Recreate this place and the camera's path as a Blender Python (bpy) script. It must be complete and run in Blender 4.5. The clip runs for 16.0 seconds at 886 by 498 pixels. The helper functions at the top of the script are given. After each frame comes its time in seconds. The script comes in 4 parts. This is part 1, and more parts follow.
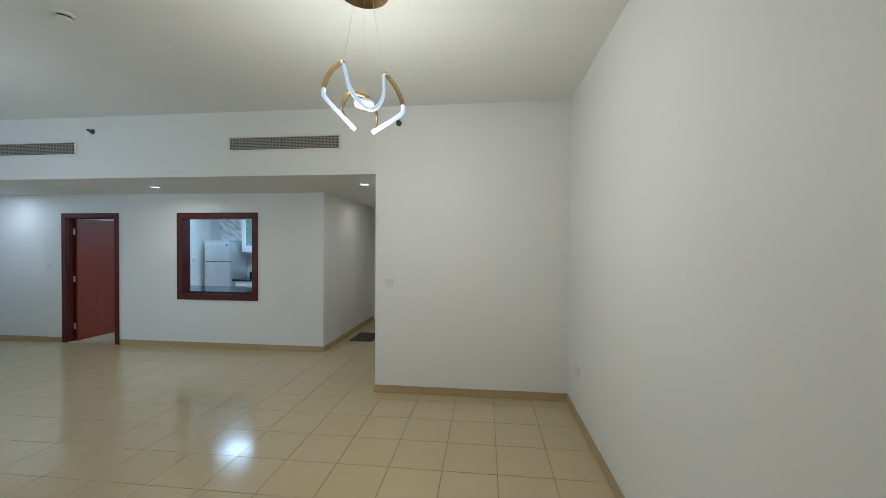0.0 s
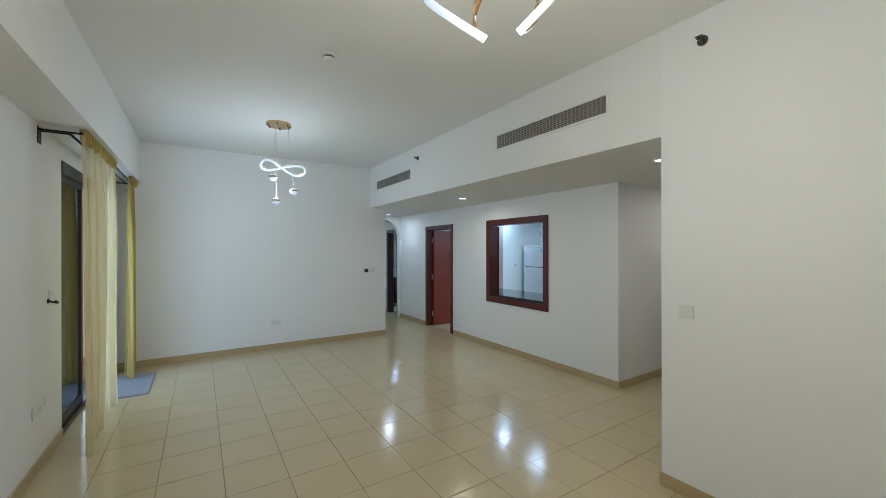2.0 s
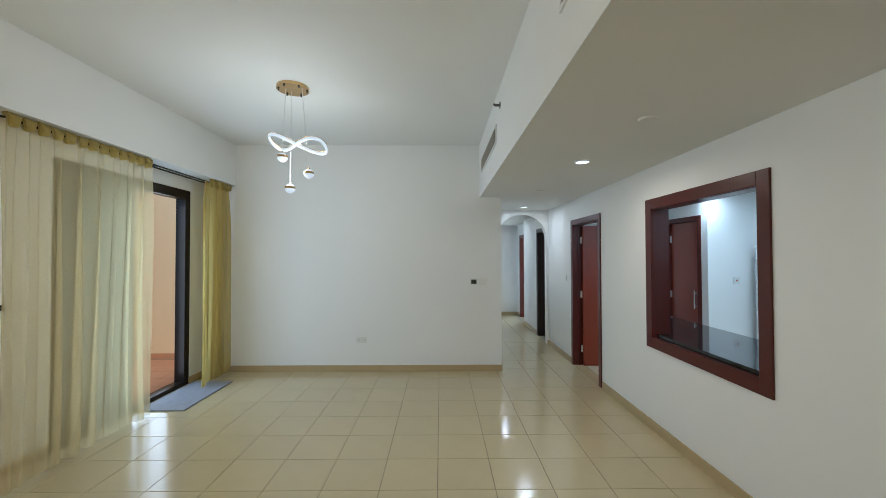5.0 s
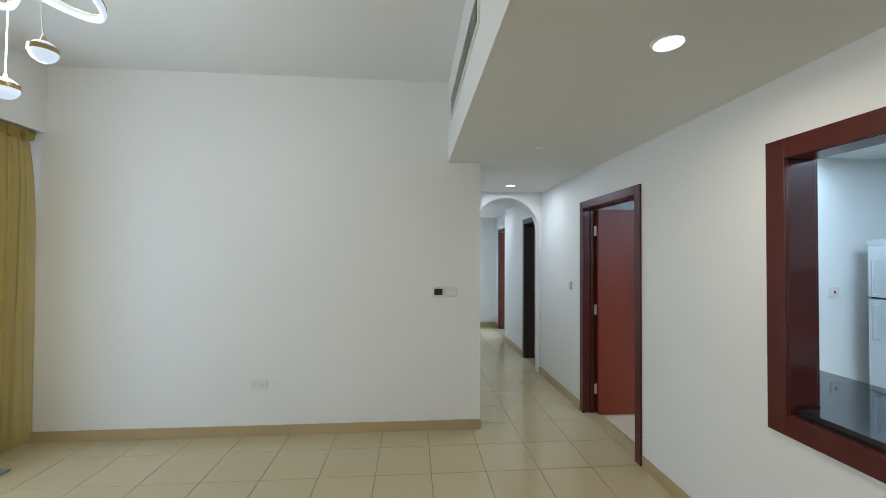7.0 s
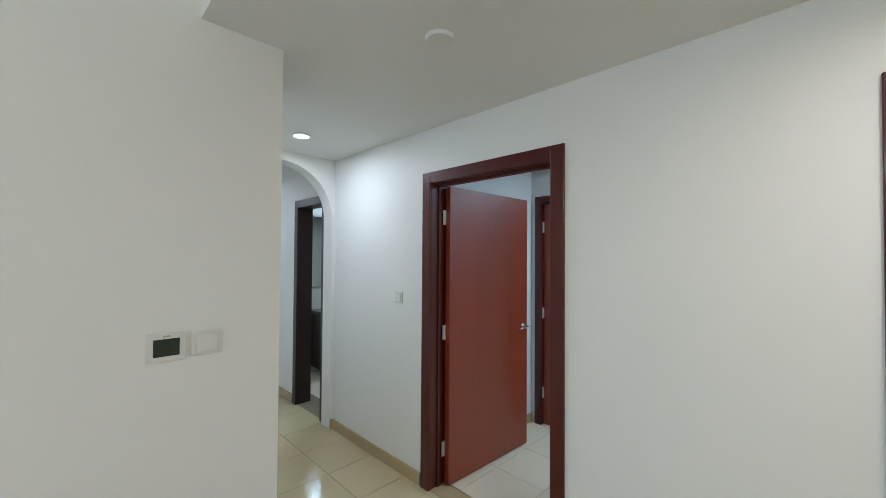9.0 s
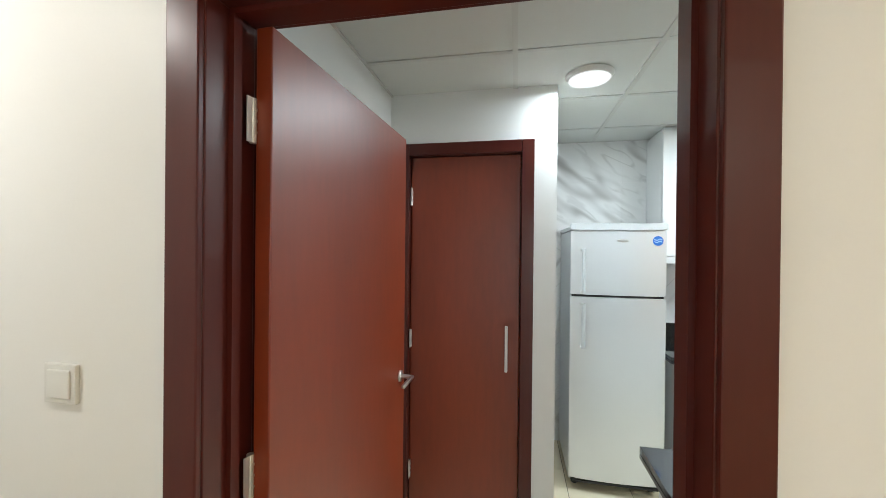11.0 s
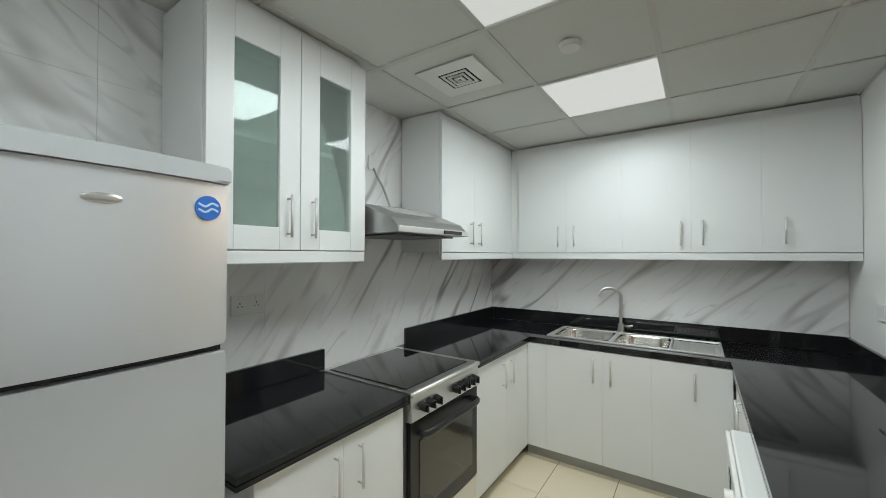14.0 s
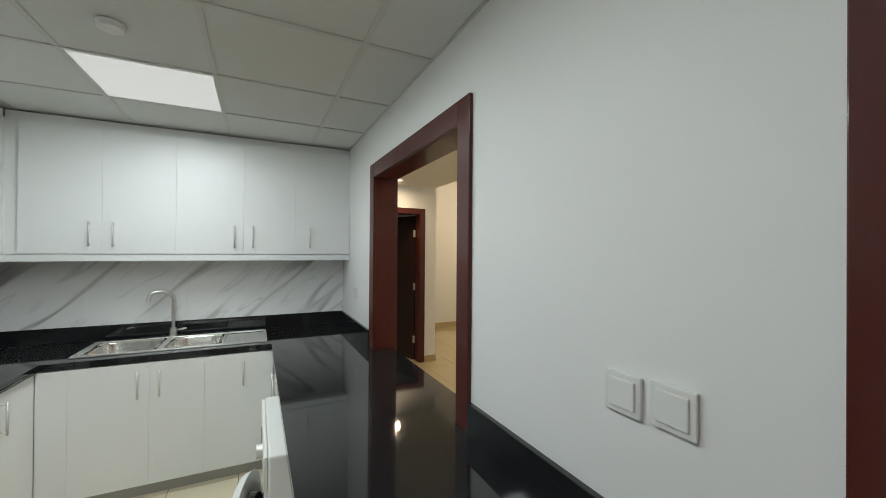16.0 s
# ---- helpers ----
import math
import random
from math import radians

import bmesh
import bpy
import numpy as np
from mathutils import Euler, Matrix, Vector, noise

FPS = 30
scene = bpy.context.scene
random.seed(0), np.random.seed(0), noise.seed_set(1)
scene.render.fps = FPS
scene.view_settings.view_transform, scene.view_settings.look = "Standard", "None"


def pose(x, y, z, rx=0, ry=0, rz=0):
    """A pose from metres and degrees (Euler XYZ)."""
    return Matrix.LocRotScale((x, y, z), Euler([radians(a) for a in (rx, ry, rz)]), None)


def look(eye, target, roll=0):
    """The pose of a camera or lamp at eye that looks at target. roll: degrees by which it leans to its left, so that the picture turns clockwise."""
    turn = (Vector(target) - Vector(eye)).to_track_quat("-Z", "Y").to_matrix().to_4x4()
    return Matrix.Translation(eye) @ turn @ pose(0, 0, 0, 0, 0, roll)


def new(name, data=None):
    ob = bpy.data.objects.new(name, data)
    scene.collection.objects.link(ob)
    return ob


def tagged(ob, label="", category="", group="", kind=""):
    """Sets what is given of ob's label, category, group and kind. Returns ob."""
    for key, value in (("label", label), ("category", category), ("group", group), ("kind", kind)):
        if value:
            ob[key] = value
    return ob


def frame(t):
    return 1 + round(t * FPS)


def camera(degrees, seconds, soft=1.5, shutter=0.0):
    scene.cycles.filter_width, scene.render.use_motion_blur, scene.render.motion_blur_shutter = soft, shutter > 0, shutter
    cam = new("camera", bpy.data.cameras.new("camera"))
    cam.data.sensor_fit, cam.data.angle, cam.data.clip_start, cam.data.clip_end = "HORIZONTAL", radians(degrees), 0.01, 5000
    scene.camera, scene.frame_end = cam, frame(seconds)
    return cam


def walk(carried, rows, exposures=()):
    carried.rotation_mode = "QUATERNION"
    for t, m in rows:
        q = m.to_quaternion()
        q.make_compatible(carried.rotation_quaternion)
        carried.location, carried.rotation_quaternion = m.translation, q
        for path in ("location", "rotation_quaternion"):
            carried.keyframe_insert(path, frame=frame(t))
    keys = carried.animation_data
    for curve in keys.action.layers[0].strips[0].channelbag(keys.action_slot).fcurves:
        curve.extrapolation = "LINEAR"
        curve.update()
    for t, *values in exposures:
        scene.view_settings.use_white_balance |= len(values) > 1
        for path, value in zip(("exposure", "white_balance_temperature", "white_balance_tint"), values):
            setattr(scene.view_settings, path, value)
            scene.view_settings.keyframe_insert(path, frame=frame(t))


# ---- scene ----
cam = camera(98.9, 16.0, soft=0.85)
PATH = [
    (0, (0.729, 0.542, 1.675), (2.717, 0.762, 1.648), 0.3),
    (0.5, (0.978, 0.397, 1.64), (2.836, 1.136, 1.627), 0.1),
    (1, (1.354, 0.311, 1.67), (3.009, 1.435, 1.654), 0.3),
    (1.5, (1.717, 0.319, 1.665), (3.09, 1.773, 1.655), 0.2),
    (2, (2.129, 0.343, 1.663), (3.209, 2.026, 1.663), -0.1),
    (2.5, (2.51, 0.448, 1.643), (3.335, 2.27, 1.657), -0.2),
    (3, (2.937, 0.608, 1.634), (3.533, 2.517, 1.653), -0.2),
    (5.5, (4.486, 2.256, 1.619), (4.462, 4.255, 1.654), 0.1),
    (6, (4.567, 2.733, 1.609), (4.539, 4.733, 1.642), 0.2),
    (6.5, (4.605, 3.226, 1.597), (4.612, 5.226, 1.629), 0.2),
    (7, (4.555, 3.712, 1.593), (4.713, 5.705, 1.626), 0.3),
    (7.5, (4.5, 4.174, 1.585), (4.955, 6.122, 1.621), 0.2),
    (8, (4.423, 4.671, 1.572), (5.251, 6.491, 1.612), 0.2),
    (8.5, (4.427, 5.127, 1.572), (5.564, 6.772, 1.613), 0.3),
    (9, (4.532, 5.577, 1.581), (5.947, 6.991, 1.618), 0.4),
    (11.5, (5.994, 6.922, 1.558), (7.992, 7.006, 1.551), 0.6),
    (12, (6.31, 6.91, 1.537), (8.293, 6.652, 1.541), 0.5),
    (12.5, (6.605, 6.816, 1.517), (8.501, 6.181, 1.539), 0.2),
    (13, (6.887, 6.694, 1.51), (8.628, 5.709, 1.537), 0.1),
    (13.5, (7.091, 6.545, 1.506), (8.553, 5.181, 1.531), 0.0),
    (14, (7.212, 6.45, 1.511), (8.329, 4.791, 1.539), 0.1),
    (14.5, (7.286, 6.429, 1.52), (7.964, 4.548, 1.542), 0.2),
    (15, (7.293, 6.505, 1.534), (7.453, 4.512, 1.553), 0.4),
    (15.5, (7.227, 6.597, 1.572), (6.897, 4.625, 1.575), 0.5),
    (16, (7.155, 6.656, 1.564), (6.275, 4.86, 1.572), 0.4),
]
EXPOSE = [(0, 0.18, 4720, 3), (3.2, 0.36, 4890, 3), (5.5, 0.44, 5080, 4), (8.0, 0.64, 5130, 5), (9.2, 0.74, 5160, 5), (11.3, 1.2, 6400, 8), (11.6, 1.12, 6500, 8), (12.0, 0.75, 6600, 9), (12.5, 0.50, 6600, 9), (13.5, 0.36, 6620, 9), (16, 0.32, 6650, 9)]
walk(cam, [(t, look(eye, target, roll)) for t, eye, target, roll in PATH], EXPOSE)

# ---- light ----
world = bpy.data.worlds.new("sky")
scene.world = world
world.use_nodes = True
wn = world.node_tree.nodes
sky = wn.new("ShaderNodeTexSky")
sky.sky_type = "NISHITA"
sky.sun_disc = False
sky.sun_elevation, sky.sun_rotation = radians(55), radians(176)
world.node_tree.links.new(sky.outputs[0], wn["Background"].inputs[0])
wn["Background"].inputs[1].default_value = 0.15


def lamp(name, kind, at, target, power, colour, size=0.1, size_y=None, spread=180):
    data = bpy.data.lights.new(name, kind)
    data.energy, data.color = power, colour
    if kind == "AREA":
        data.size, data.spread = size, radians(spread)
        data.shape = "RECTANGLE" if size_y else "DISK"
        if size_y:
            data.size_y = size_y
    elif kind == "SUN":
        data.angle = radians(0.5)
    else:
        data.shadow_soft_size = size
    ob = new(name, data)
    ob.matrix_world = look(at, target)
    return ob


WARM, COOL, DAY = (1.0, 0.775, 0.53), (0.86, 0.957, 1.0), (0.86, 0.93, 1.0)
sun = lamp("sun", "SUN", (0.5, -6.5, 9.5), (0, 0, 0), 1.2, (1.0, 0.94, 0.84))
sun.data.angle = radians(10)
lamp("daylight_balcony", "AREA", (0.962, 5.82, 1.20), (3, 5.82, 1.20), 21, DAY, 1.4, 2.16)
lamp("chandelier_glow", "POINT", (2.95, 1.27, 2.34), (2.95, 1.27, 0), 44, WARM, 0.20)
lamp("pendant_glow", "POINT", (2.96, 5.34, 2.40), (2.96, 5.34, 0), 16, (1.0, 0.90, 0.76), 0.20)
for px, py in ((5.57, 5.14), (5.57, 2.12)):
    lamp("downlight_glow", "AREA", (px, py, 2.438), (px, py, 0), 5.5, WARM, 0.09, spread=170)
lamp("downlight_glow", "AREA", (5.74, 8.25, 2.438), (5.74, 8.25, 0), 4.8, (1.0, 0.95, 0.88), 0.09)
# Added lamp past the arch, where no downlight is known.
lamp("downlight_glow", "AREA", (5.74, 10.6, 2.438), (5.74, 10.6, 0), 3.2, (1.0, 0.95, 0.88), 0.09)
lamp("panel_glow", "AREA", (7.645, 4.17, 2.405), (7.645, 4.17, 0), 10.5, COOL, 0.55, 0.55)
lamp("panel_glow", "AREA", (7.645, 5.36, 2.405), (7.645, 5.36, 0), 10.5, COOL, 0.55, 0.55)
lamp("round_glow", "AREA", (7.64, 6.51, 2.40), (7.64, 6.51, 0), 5.5, COOL, 0.2)
lamp("bath_glow", "AREA", (7.4, 9.6, 2.3), (7.4, 9.6, 0), 9, COOL, 0.3)
# Added lamp, out of view, to light the entrance corridor.
lamp("downlight_glow", "AREA", (7.4, 2.38, 2.438), (7.4, 2.38, 0), 3, WARM, 0.09)
lamp("bedroom_daylight", "AREA", (8.8, 11.4, 1.4), (7, 11.4, 1.2), 60, DAY, 1.2, 1.6)


# ---- materials ----
def shader(name, colour, rough=0.5, metal=0.0, vary=0.06, scale=3.0, fine=60.0, bump=0.02, coat=0.0, per_piece=0.0, stretch=(1, 1, 1), coords="Object", spec=0.5):
    m = bpy.data.materials.new(name)
    m.use_nodes = True
    n, l = m.node_tree.nodes, m.node_tree.links
    b = n["Principled BSDF"]
    b.inputs["Roughness"].default_value, b.inputs["Metallic"].default_value = rough, metal
    b.inputs["Coat Weight"].default_value, b.inputs["Coat Roughness"].default_value = coat, 0.08
    b.inputs["Specular IOR Level"].default_value = spec
    tc, mp = n.new("ShaderNodeTexCoord"), n.new("ShaderNodeMapping")
    mp.inputs["Scale"].default_value = stretch
    l.new(tc.outputs[coords], mp.inputs[0])
    big, small = n.new("ShaderNodeTexNoise"), n.new("ShaderNodeTexNoise")
    big.inputs["Scale"].default_value, small.inputs["Scale"].default_value = scale, fine
    big.inputs["Detail"].default_value = 4
    l.new(mp.outputs[0], big.inputs[0]), l.new(mp.outputs[0], small.inputs[0])
    mix = n.new("ShaderNodeMix")
    mix.data_type = "RGBA"
    dark = tuple(c * (1 - vary) for c in colour)
    lite = tuple(min(1, c * (1 + vary)) for c in colour)
    mix.inputs[6].default_value, mix.inputs[7].default_value = (*dark, 1), (*lite, 1)
    add = n.new("ShaderNodeMath")
    add.operation = "MULTIPLY_ADD"
    add.inputs[1].default_value = 0.35
    l.new(small.outputs[0], add.inputs[0])
    sc = n.new("ShaderNodeMath")
    sc.operation = "MULTIPLY"
    sc.inputs[1].default_value = 0.65
    l.new(big.outputs[0], sc.inputs[0]), l.new(sc.outputs[0], add.inputs[2])
    fac = add.outputs[0]
    if per_piece:
        oi = n.new("ShaderNodeObjectInfo")
        pp = n.new("ShaderNodeMath")
        pp.operation = "MULTIPLY_ADD"
        pp.inputs[1].default_value = per_piece
        l.new(oi.outputs["Random"], pp.inputs[0]), l.new(fac, pp.inputs[2])
        fac = pp.outputs[0]
    l.new(fac, mix.inputs[0])
    l.new(mix.outputs[2], b.inputs["Base Color"])
    rr = n.new("ShaderNodeMapRange")
    rr.inputs[3].default_value, rr.inputs[4].default_value = rough * 0.8, min(1, rough * 1.25)
    l.new(big.outputs[0], rr.inputs[0]), l.new(rr.outputs[0], b.inputs["Roughness"])
    if bump:
        bp = n.new("ShaderNodeBump")
        bp.inputs["Strength"].default_value, bp.inputs["Distance"].default_value = bump, 0.01
        l.new(add.outputs[0], bp.inputs["Height"]), l.new(bp.outputs[0], b.inputs["Normal"])
    return m


def glow(name, colour, strength):
    m = bpy.data.materials.new(name)
    m.use_nodes = True
    b = m.node_tree.nodes["Principled BSDF"]
    b.inputs["Base Color"].default_value = (0.25, 0.25, 0.25, 1)
    b.inputs["Emission Color"].default_value, b.inputs["Emission Strength"].default_value = (*colour, 1), strength
    return m


def marble(name, way, along=0.9, across=5.5):
    """Long soft grey veins that run along the given way."""
    m = shader(name, (0.79, 0.79, 0.78), 0.42, vary=0.03, scale=2.0, bump=0.0)
    n, l = m.node_tree.nodes, m.node_tree.links
    d = Vector(way).normalized()
    e1 = d.cross(Vector((0.3, 0.5, 0.8))).normalized()
    e2 = d.cross(e1)
    tc, cb = n.new("ShaderNodeTexCoord"), n.new("ShaderNodeCombineXYZ")
    for k, (axis, s) in enumerate(((d, along), (e1, across), (e2, across))):
        dot = n.new("ShaderNodeVectorMath")
        dot.operation = "DOT_PRODUCT"
        dot.inputs[1].default_value = axis * s
        l.new(tc.outputs["Object"], dot.inputs[0]), l.new(dot.outputs["Value"], cb.inputs[k])
    total = None
    for scale, width, gain in ((1.0, 0.058, 0.85), (2.1, 0.045, 0.28)):
        nz = n.new("ShaderNodeTexNoise")
        nz.inputs["Scale"].default_value, nz.inputs["Detail"].default_value = scale, 2
        nz.inputs["Roughness"].default_value, nz.inputs["Distortion"].default_value = 0.3, 0.05
        l.new(cb.outputs[0], nz.inputs[0])
        sub, ab = n.new("ShaderNodeMath"), n.new("ShaderNodeMath")
        sub.operation, ab.operation = "SUBTRACT", "ABSOLUTE"
        sub.inputs[1].default_value = 0.5
        l.new(nz.outputs[0], sub.inputs[0]), l.new(sub.outputs[0], ab.inputs[0])
        mr = n.new("ShaderNodeMapRange")
        mr.interpolation_type = "SMOOTHSTEP"
        mr.inputs[1].default_value, mr.inputs[2].default_value = 0.0, width
        mr.inputs[3].default_value, mr.inputs[4].default_value = gain, 0.0
        l.new(ab.outputs[0], mr.inputs[0])
        cov, cr, mul = n.new("ShaderNodeTexNoise"), n.new("ShaderNodeMapRange"), n.new("ShaderNodeMath")
        cov.inputs["Scale"].default_value = 1.1 * scale
        cr.inputs[1].default_value, cr.inputs[2].default_value = 0.42, 0.62
        mul.operation = "MULTIPLY"
        l.new(cb.outputs[0], cov.inputs[0]), l.new(cov.outputs[0], cr.inputs[0])
        l.new(mr.outputs[0], mul.inputs[0]), l.new(cr.outputs[0], mul.inputs[1])
        if total is None:
            total = mul.outputs[0]
        else:
            mx = n.new("ShaderNodeMath")
            mx.operation = "MAXIMUM"
            l.new(total, mx.inputs[0]), l.new(mul.outputs[0], mx.inputs[1])
            total = mx.outputs[0]
    old = n["Principled BSDF"].inputs["Base Color"].links[0].from_socket
    mix = n.new("ShaderNodeMix")
    mix.data_type = "RGBA"
    mix.inputs[7].default_value = (0.26, 0.245, 0.23, 1)
    l.new(total, mix.inputs[0]), l.new(old, mix.inputs[6])
    l.new(mix.outputs[2], n["Principled BSDF"].inputs["Base Color"])
    return m


def glassy(name, tint=(1, 1, 1), rough=0.0, veil=0.0):
    """A thin pane: clear with a reflection, or frosted where veil is above nought."""
    m = bpy.data.materials.new(name)
    m.use_nodes = True
    n, l = m.node_tree.nodes, m.node_tree.links
    n.remove(n["Principled BSDF"])
    out = n["Material Output"]
    tr, gl, df = n.new("ShaderNodeBsdfTransparent"), n.new("ShaderNodeBsdfGlossy"), n.new("ShaderNodeBsdfDiffuse")
    tr.inputs[0].default_value, gl.inputs["Roughness"].default_value = (*tint, 1), rough
    df.inputs[0].default_value = (*tint, 1)
    a, b = n.new("ShaderNodeMixShader"), n.new("ShaderNodeMixShader")
    a.inputs[0].default_value = veil
    l.new(tr.outputs[0], a.inputs[1]), l.new(df.outputs[0], a.inputs[2])
    fr = n.new("ShaderNodeFresnel")
    l.new(fr.outputs[0], b.inputs[0])
    l.new(a.outputs[0], b.inputs[1]), l.new(gl.outputs[0], b.inputs[2]), l.new(b.outputs[0], out.inputs[0])
    return m


def cloth(name, colour, clear):
    m = bpy.data.materials.new(name)
    m.use_nodes = True
    n, l = m.node_tree.nodes, m.node_tree.links
    n.remove(n["Principled BSDF"])
    out = n["Material Output"]
    tr, df, tl = n.new("ShaderNodeBsdfTransparent"), n.new("ShaderNodeBsdfDiffuse"), n.new("ShaderNodeBsdfTranslucent")
    tc, nz, mx = n.new("ShaderNodeTexCoord"), n.new("ShaderNodeTexNoise"), n.new("ShaderNodeMix")
    mx.data_type = "RGBA"
    nz.inputs["Scale"].default_value = 90
    l.new(tc.outputs["Object"], nz.inputs[0]), l.new(nz.outputs[0], mx.inputs[0])
    mx.inputs[6].default_value, mx.inputs[7].default_value = (*[c * 0.85 for c in colour], 1), (*colour, 1)
    l.new(mx.outputs[2], df.inputs[0]), l.new(mx.outputs[2], tl.inputs[0])
    a, b = n.new("ShaderNodeMixShader"), n.new("ShaderNodeMixShader")
    a.inputs[0].default_value, b.inputs[0].default_value = 0.45, clear
    l.new(df.outputs[0], a.inputs[1]), l.new(tl.outputs[0], a.inputs[2])
    l.new(a.outputs[0], b.inputs[1]), l.new(tr.outputs[0], b.inputs[2]), l.new(b.outputs[0], out.inputs[0])
    return m


PAINT = shader("wall paint", (0.80, 0.80, 0.78), 0.55, vary=0.025, scale=1.4, fine=130, bump=0.03)
CEIL = shader("ceiling paint", (0.78, 0.78, 0.75), 0.7, vary=0.02, scale=1.0, fine=120, bump=0.02)
TILE = shader("cream porcelain tile", (0.51, 0.43, 0.255), 0.17, vary=0.07, scale=4, fine=45, bump=0.006, coat=0.3, per_piece=0.25)
GROUT = shader("grey grout", (0.20, 0.17, 0.11), 0.9, vary=0.15)
SKIRT = shader("tan tile skirting", (0.44, 0.34, 0.18), 0.3, vary=0.1, scale=5)
KTILE = shader("pale cream tile", (0.78, 0.69, 0.51), 0.22, vary=0.05, scale=4, bump=0.006, per_piece=0.2)
MAHOG = shader("red mahogany veneer", (0.075, 0.011, 0.007), 0.33, spec=0.32, vary=0.22, scale=3.0, fine=16, bump=0.02, coat=0.25, stretch=(6, 6, 0.5))
LEAF = shader("polished mahogany door veneer", (0.205, 0.025, 0.002), 0.40, spec=0.4, vary=0.42, scale=1.5, fine=16, bump=0.008, coat=0.7, stretch=(2.6, 2.6, 0.5))
LEAF.node_tree.nodes["Principled BSDF"].inputs["Coat Roughness"].default_value = 0.42
DARKWOOD = shader("dark brown wood", (0.022, 0.010, 0.008), 0.35, vary=0.3, scale=3, stretch=(6, 6, 0.5))
BRONZE = shader("dark bronze aluminium", (0.022, 0.015, 0.011), 0.38, 0.6, vary=0.1)
WHITEP = shader("white plastic", (0.75, 0.75, 0.72), 0.35, vary=0.02, bump=0)
# Greyer than WHITEP: the edge shadow of wall plates put into colour.
PLATE = shader("white wall plate with edge shade", (0.72, 0.72, 0.69), 0.35, vary=0.02, bump=0)
DARKM = shader("dark nickel", (0.10, 0.10, 0.095), 0.35, 0.7, vary=0.1, bump=0)
GREYP = shader("grey plastic", (0.40, 0.40, 0.38), 0.45, vary=0.05, bump=0)
BLACKP = shader("black plastic", (0.012, 0.012, 0.013), 0.3, vary=0.1, bump=0)
LCD = shader("grey green display", (0.035, 0.045, 0.04), 0.15, vary=0.1, bump=0)
CHROME = shader("brushed steel", (0.72, 0.71, 0.69), 0.30, 1.0, vary=0.06, fine=90, bump=0.01)
SATIN = shader("satin nickel", (0.70, 0.69, 0.66), 0.45, 0.75, vary=0.05, bump=0)
STEEL = shader("pale satin sink steel", (0.80, 0.79, 0.77), 0.40, 0.9, vary=0.06, fine=90, bump=0.01)
BOWL = shader("polished steel bowl", (0.78, 0.76, 0.72), 0.20, 1.0, vary=0.1, fine=90, bump=0.01)
HOODM = shader("brushed grey hood steel", (0.46, 0.46, 0.45), 0.34, 1.0, vary=0.06, fine=90, bump=0.01)
GOLD = shader("polished gold metal", (0.60, 0.42, 0.20), 0.14, 1.0, vary=0.06, bump=0)
ALU = shader("grey aluminium louvre", (0.42, 0.40, 0.35), 0.45, 0.2, vary=0.08)
# Near-black colour stands for the shade inside ducts and the drum.
HOLLOW_SHADE = shader("painted hollow shade", (0.015, 0.015, 0.013), 0.9, vary=0.2)
LACQ = shader("white lacquered board", (0.78, 0.79, 0.78), 0.38, vary=0.015, scale=1.2, bump=0.004, coat=0.0)
GRANITE = shader("black polished granite", (0.013, 0.014, 0.015), 0.05, vary=0.28, scale=30, fine=260, bump=0.0, coat=0.08)
MARBLE = marble("white marble tile with grey veins", (0.1, -1, 1.3), 0.8, 5.5)
MARBLE_S = marble("white marble tile with slanting grey veins", (-1, 0.1, 0.9), 0.8, 6.0)
MARBLE_B = marble("white marble tile with falling grey veins", (0.2, 1, 0.75), 1.0, 4.6)
FRIDGE = shader("silver grey enamel", (0.68, 0.70, 0.72), 0.30, 0.5, vary=0.03, scale=2, fine=200, bump=0.0, coat=0.1)
FRIDGETOP = shader("grey plastic cap", (0.50, 0.52, 0.53), 0.28, vary=0.03)
HOBGLASS = shader("black ceramic glass", (0.006, 0.006, 0.007), 0.03, vary=0.2, bump=0, coat=0.4)
OVENGLASS = shader("smoked oven glass", (0.02, 0.018, 0.014), 0.04, vary=0.2, bump=0, coat=0.6)
BLUE = shader("blue sticker", (0.03, 0.16, 0.55), 0.35, vary=0.1, bump=0)
PALEBLUE = shader("pale blue sticker", (0.45, 0.65, 0.85), 0.35, vary=0.05, bump=0)
ACTILE = shader("white mineral ceiling board", (0.66, 0.67, 0.64), 0.85, vary=0.04, scale=8, fine=300, bump=0.05)
ACGRID = shader("white ceiling runner", (0.60, 0.60, 0.57), 0.5, vary=0.03)
FROST = glassy("frosted green glass", (0.60, 0.71, 0.66), 0.03, 0.24)
CLEAR = glassy("clear glass", (0.96, 0.98, 0.97), 0.0, 0.0)
SHEER = cloth("sheer yellow cream voile", (0.86, 0.74, 0.43), 0.54)
CURTAIN = cloth("mustard yellow voile", (0.66, 0.52, 0.17), 0.14)
OCHRE = cloth("ochre curtain cloth", (0.75, 0.36, 0.04), 0.0)
MATC = shader("grey blue rug pile", (0.25, 0.255, 0.28), 0.95, vary=0.3, scale=14, fine=260, bump=0.5)
MATD = shader("dark brown doormat", (0.06, 0.05, 0.04), 0.95, vary=0.3, fine=200, bump=0.4)
PEACH = shader("peach render", (0.74, 0.53, 0.29), 0.9, vary=0.06, fine=180, bump=0.2)
TERRA = shader("terracotta tile", (0.44, 0.21, 0.10), 0.6, vary=0.12, scale=5, per_piece=0.3)
CONC = shader("pale concrete", (0.50, 0.49, 0.46), 0.9, vary=0.08)
FACADE = shader("cream tower facade", (0.80, 0.76, 0.68), 0.9, vary=0.05)
WINDOWG = shader("grey blue window glass", (0.10, 0.12, 0.14), 0.1, vary=0.2)
LED = glow("white light strip", (1.0, 0.98, 0.94), 0.45)
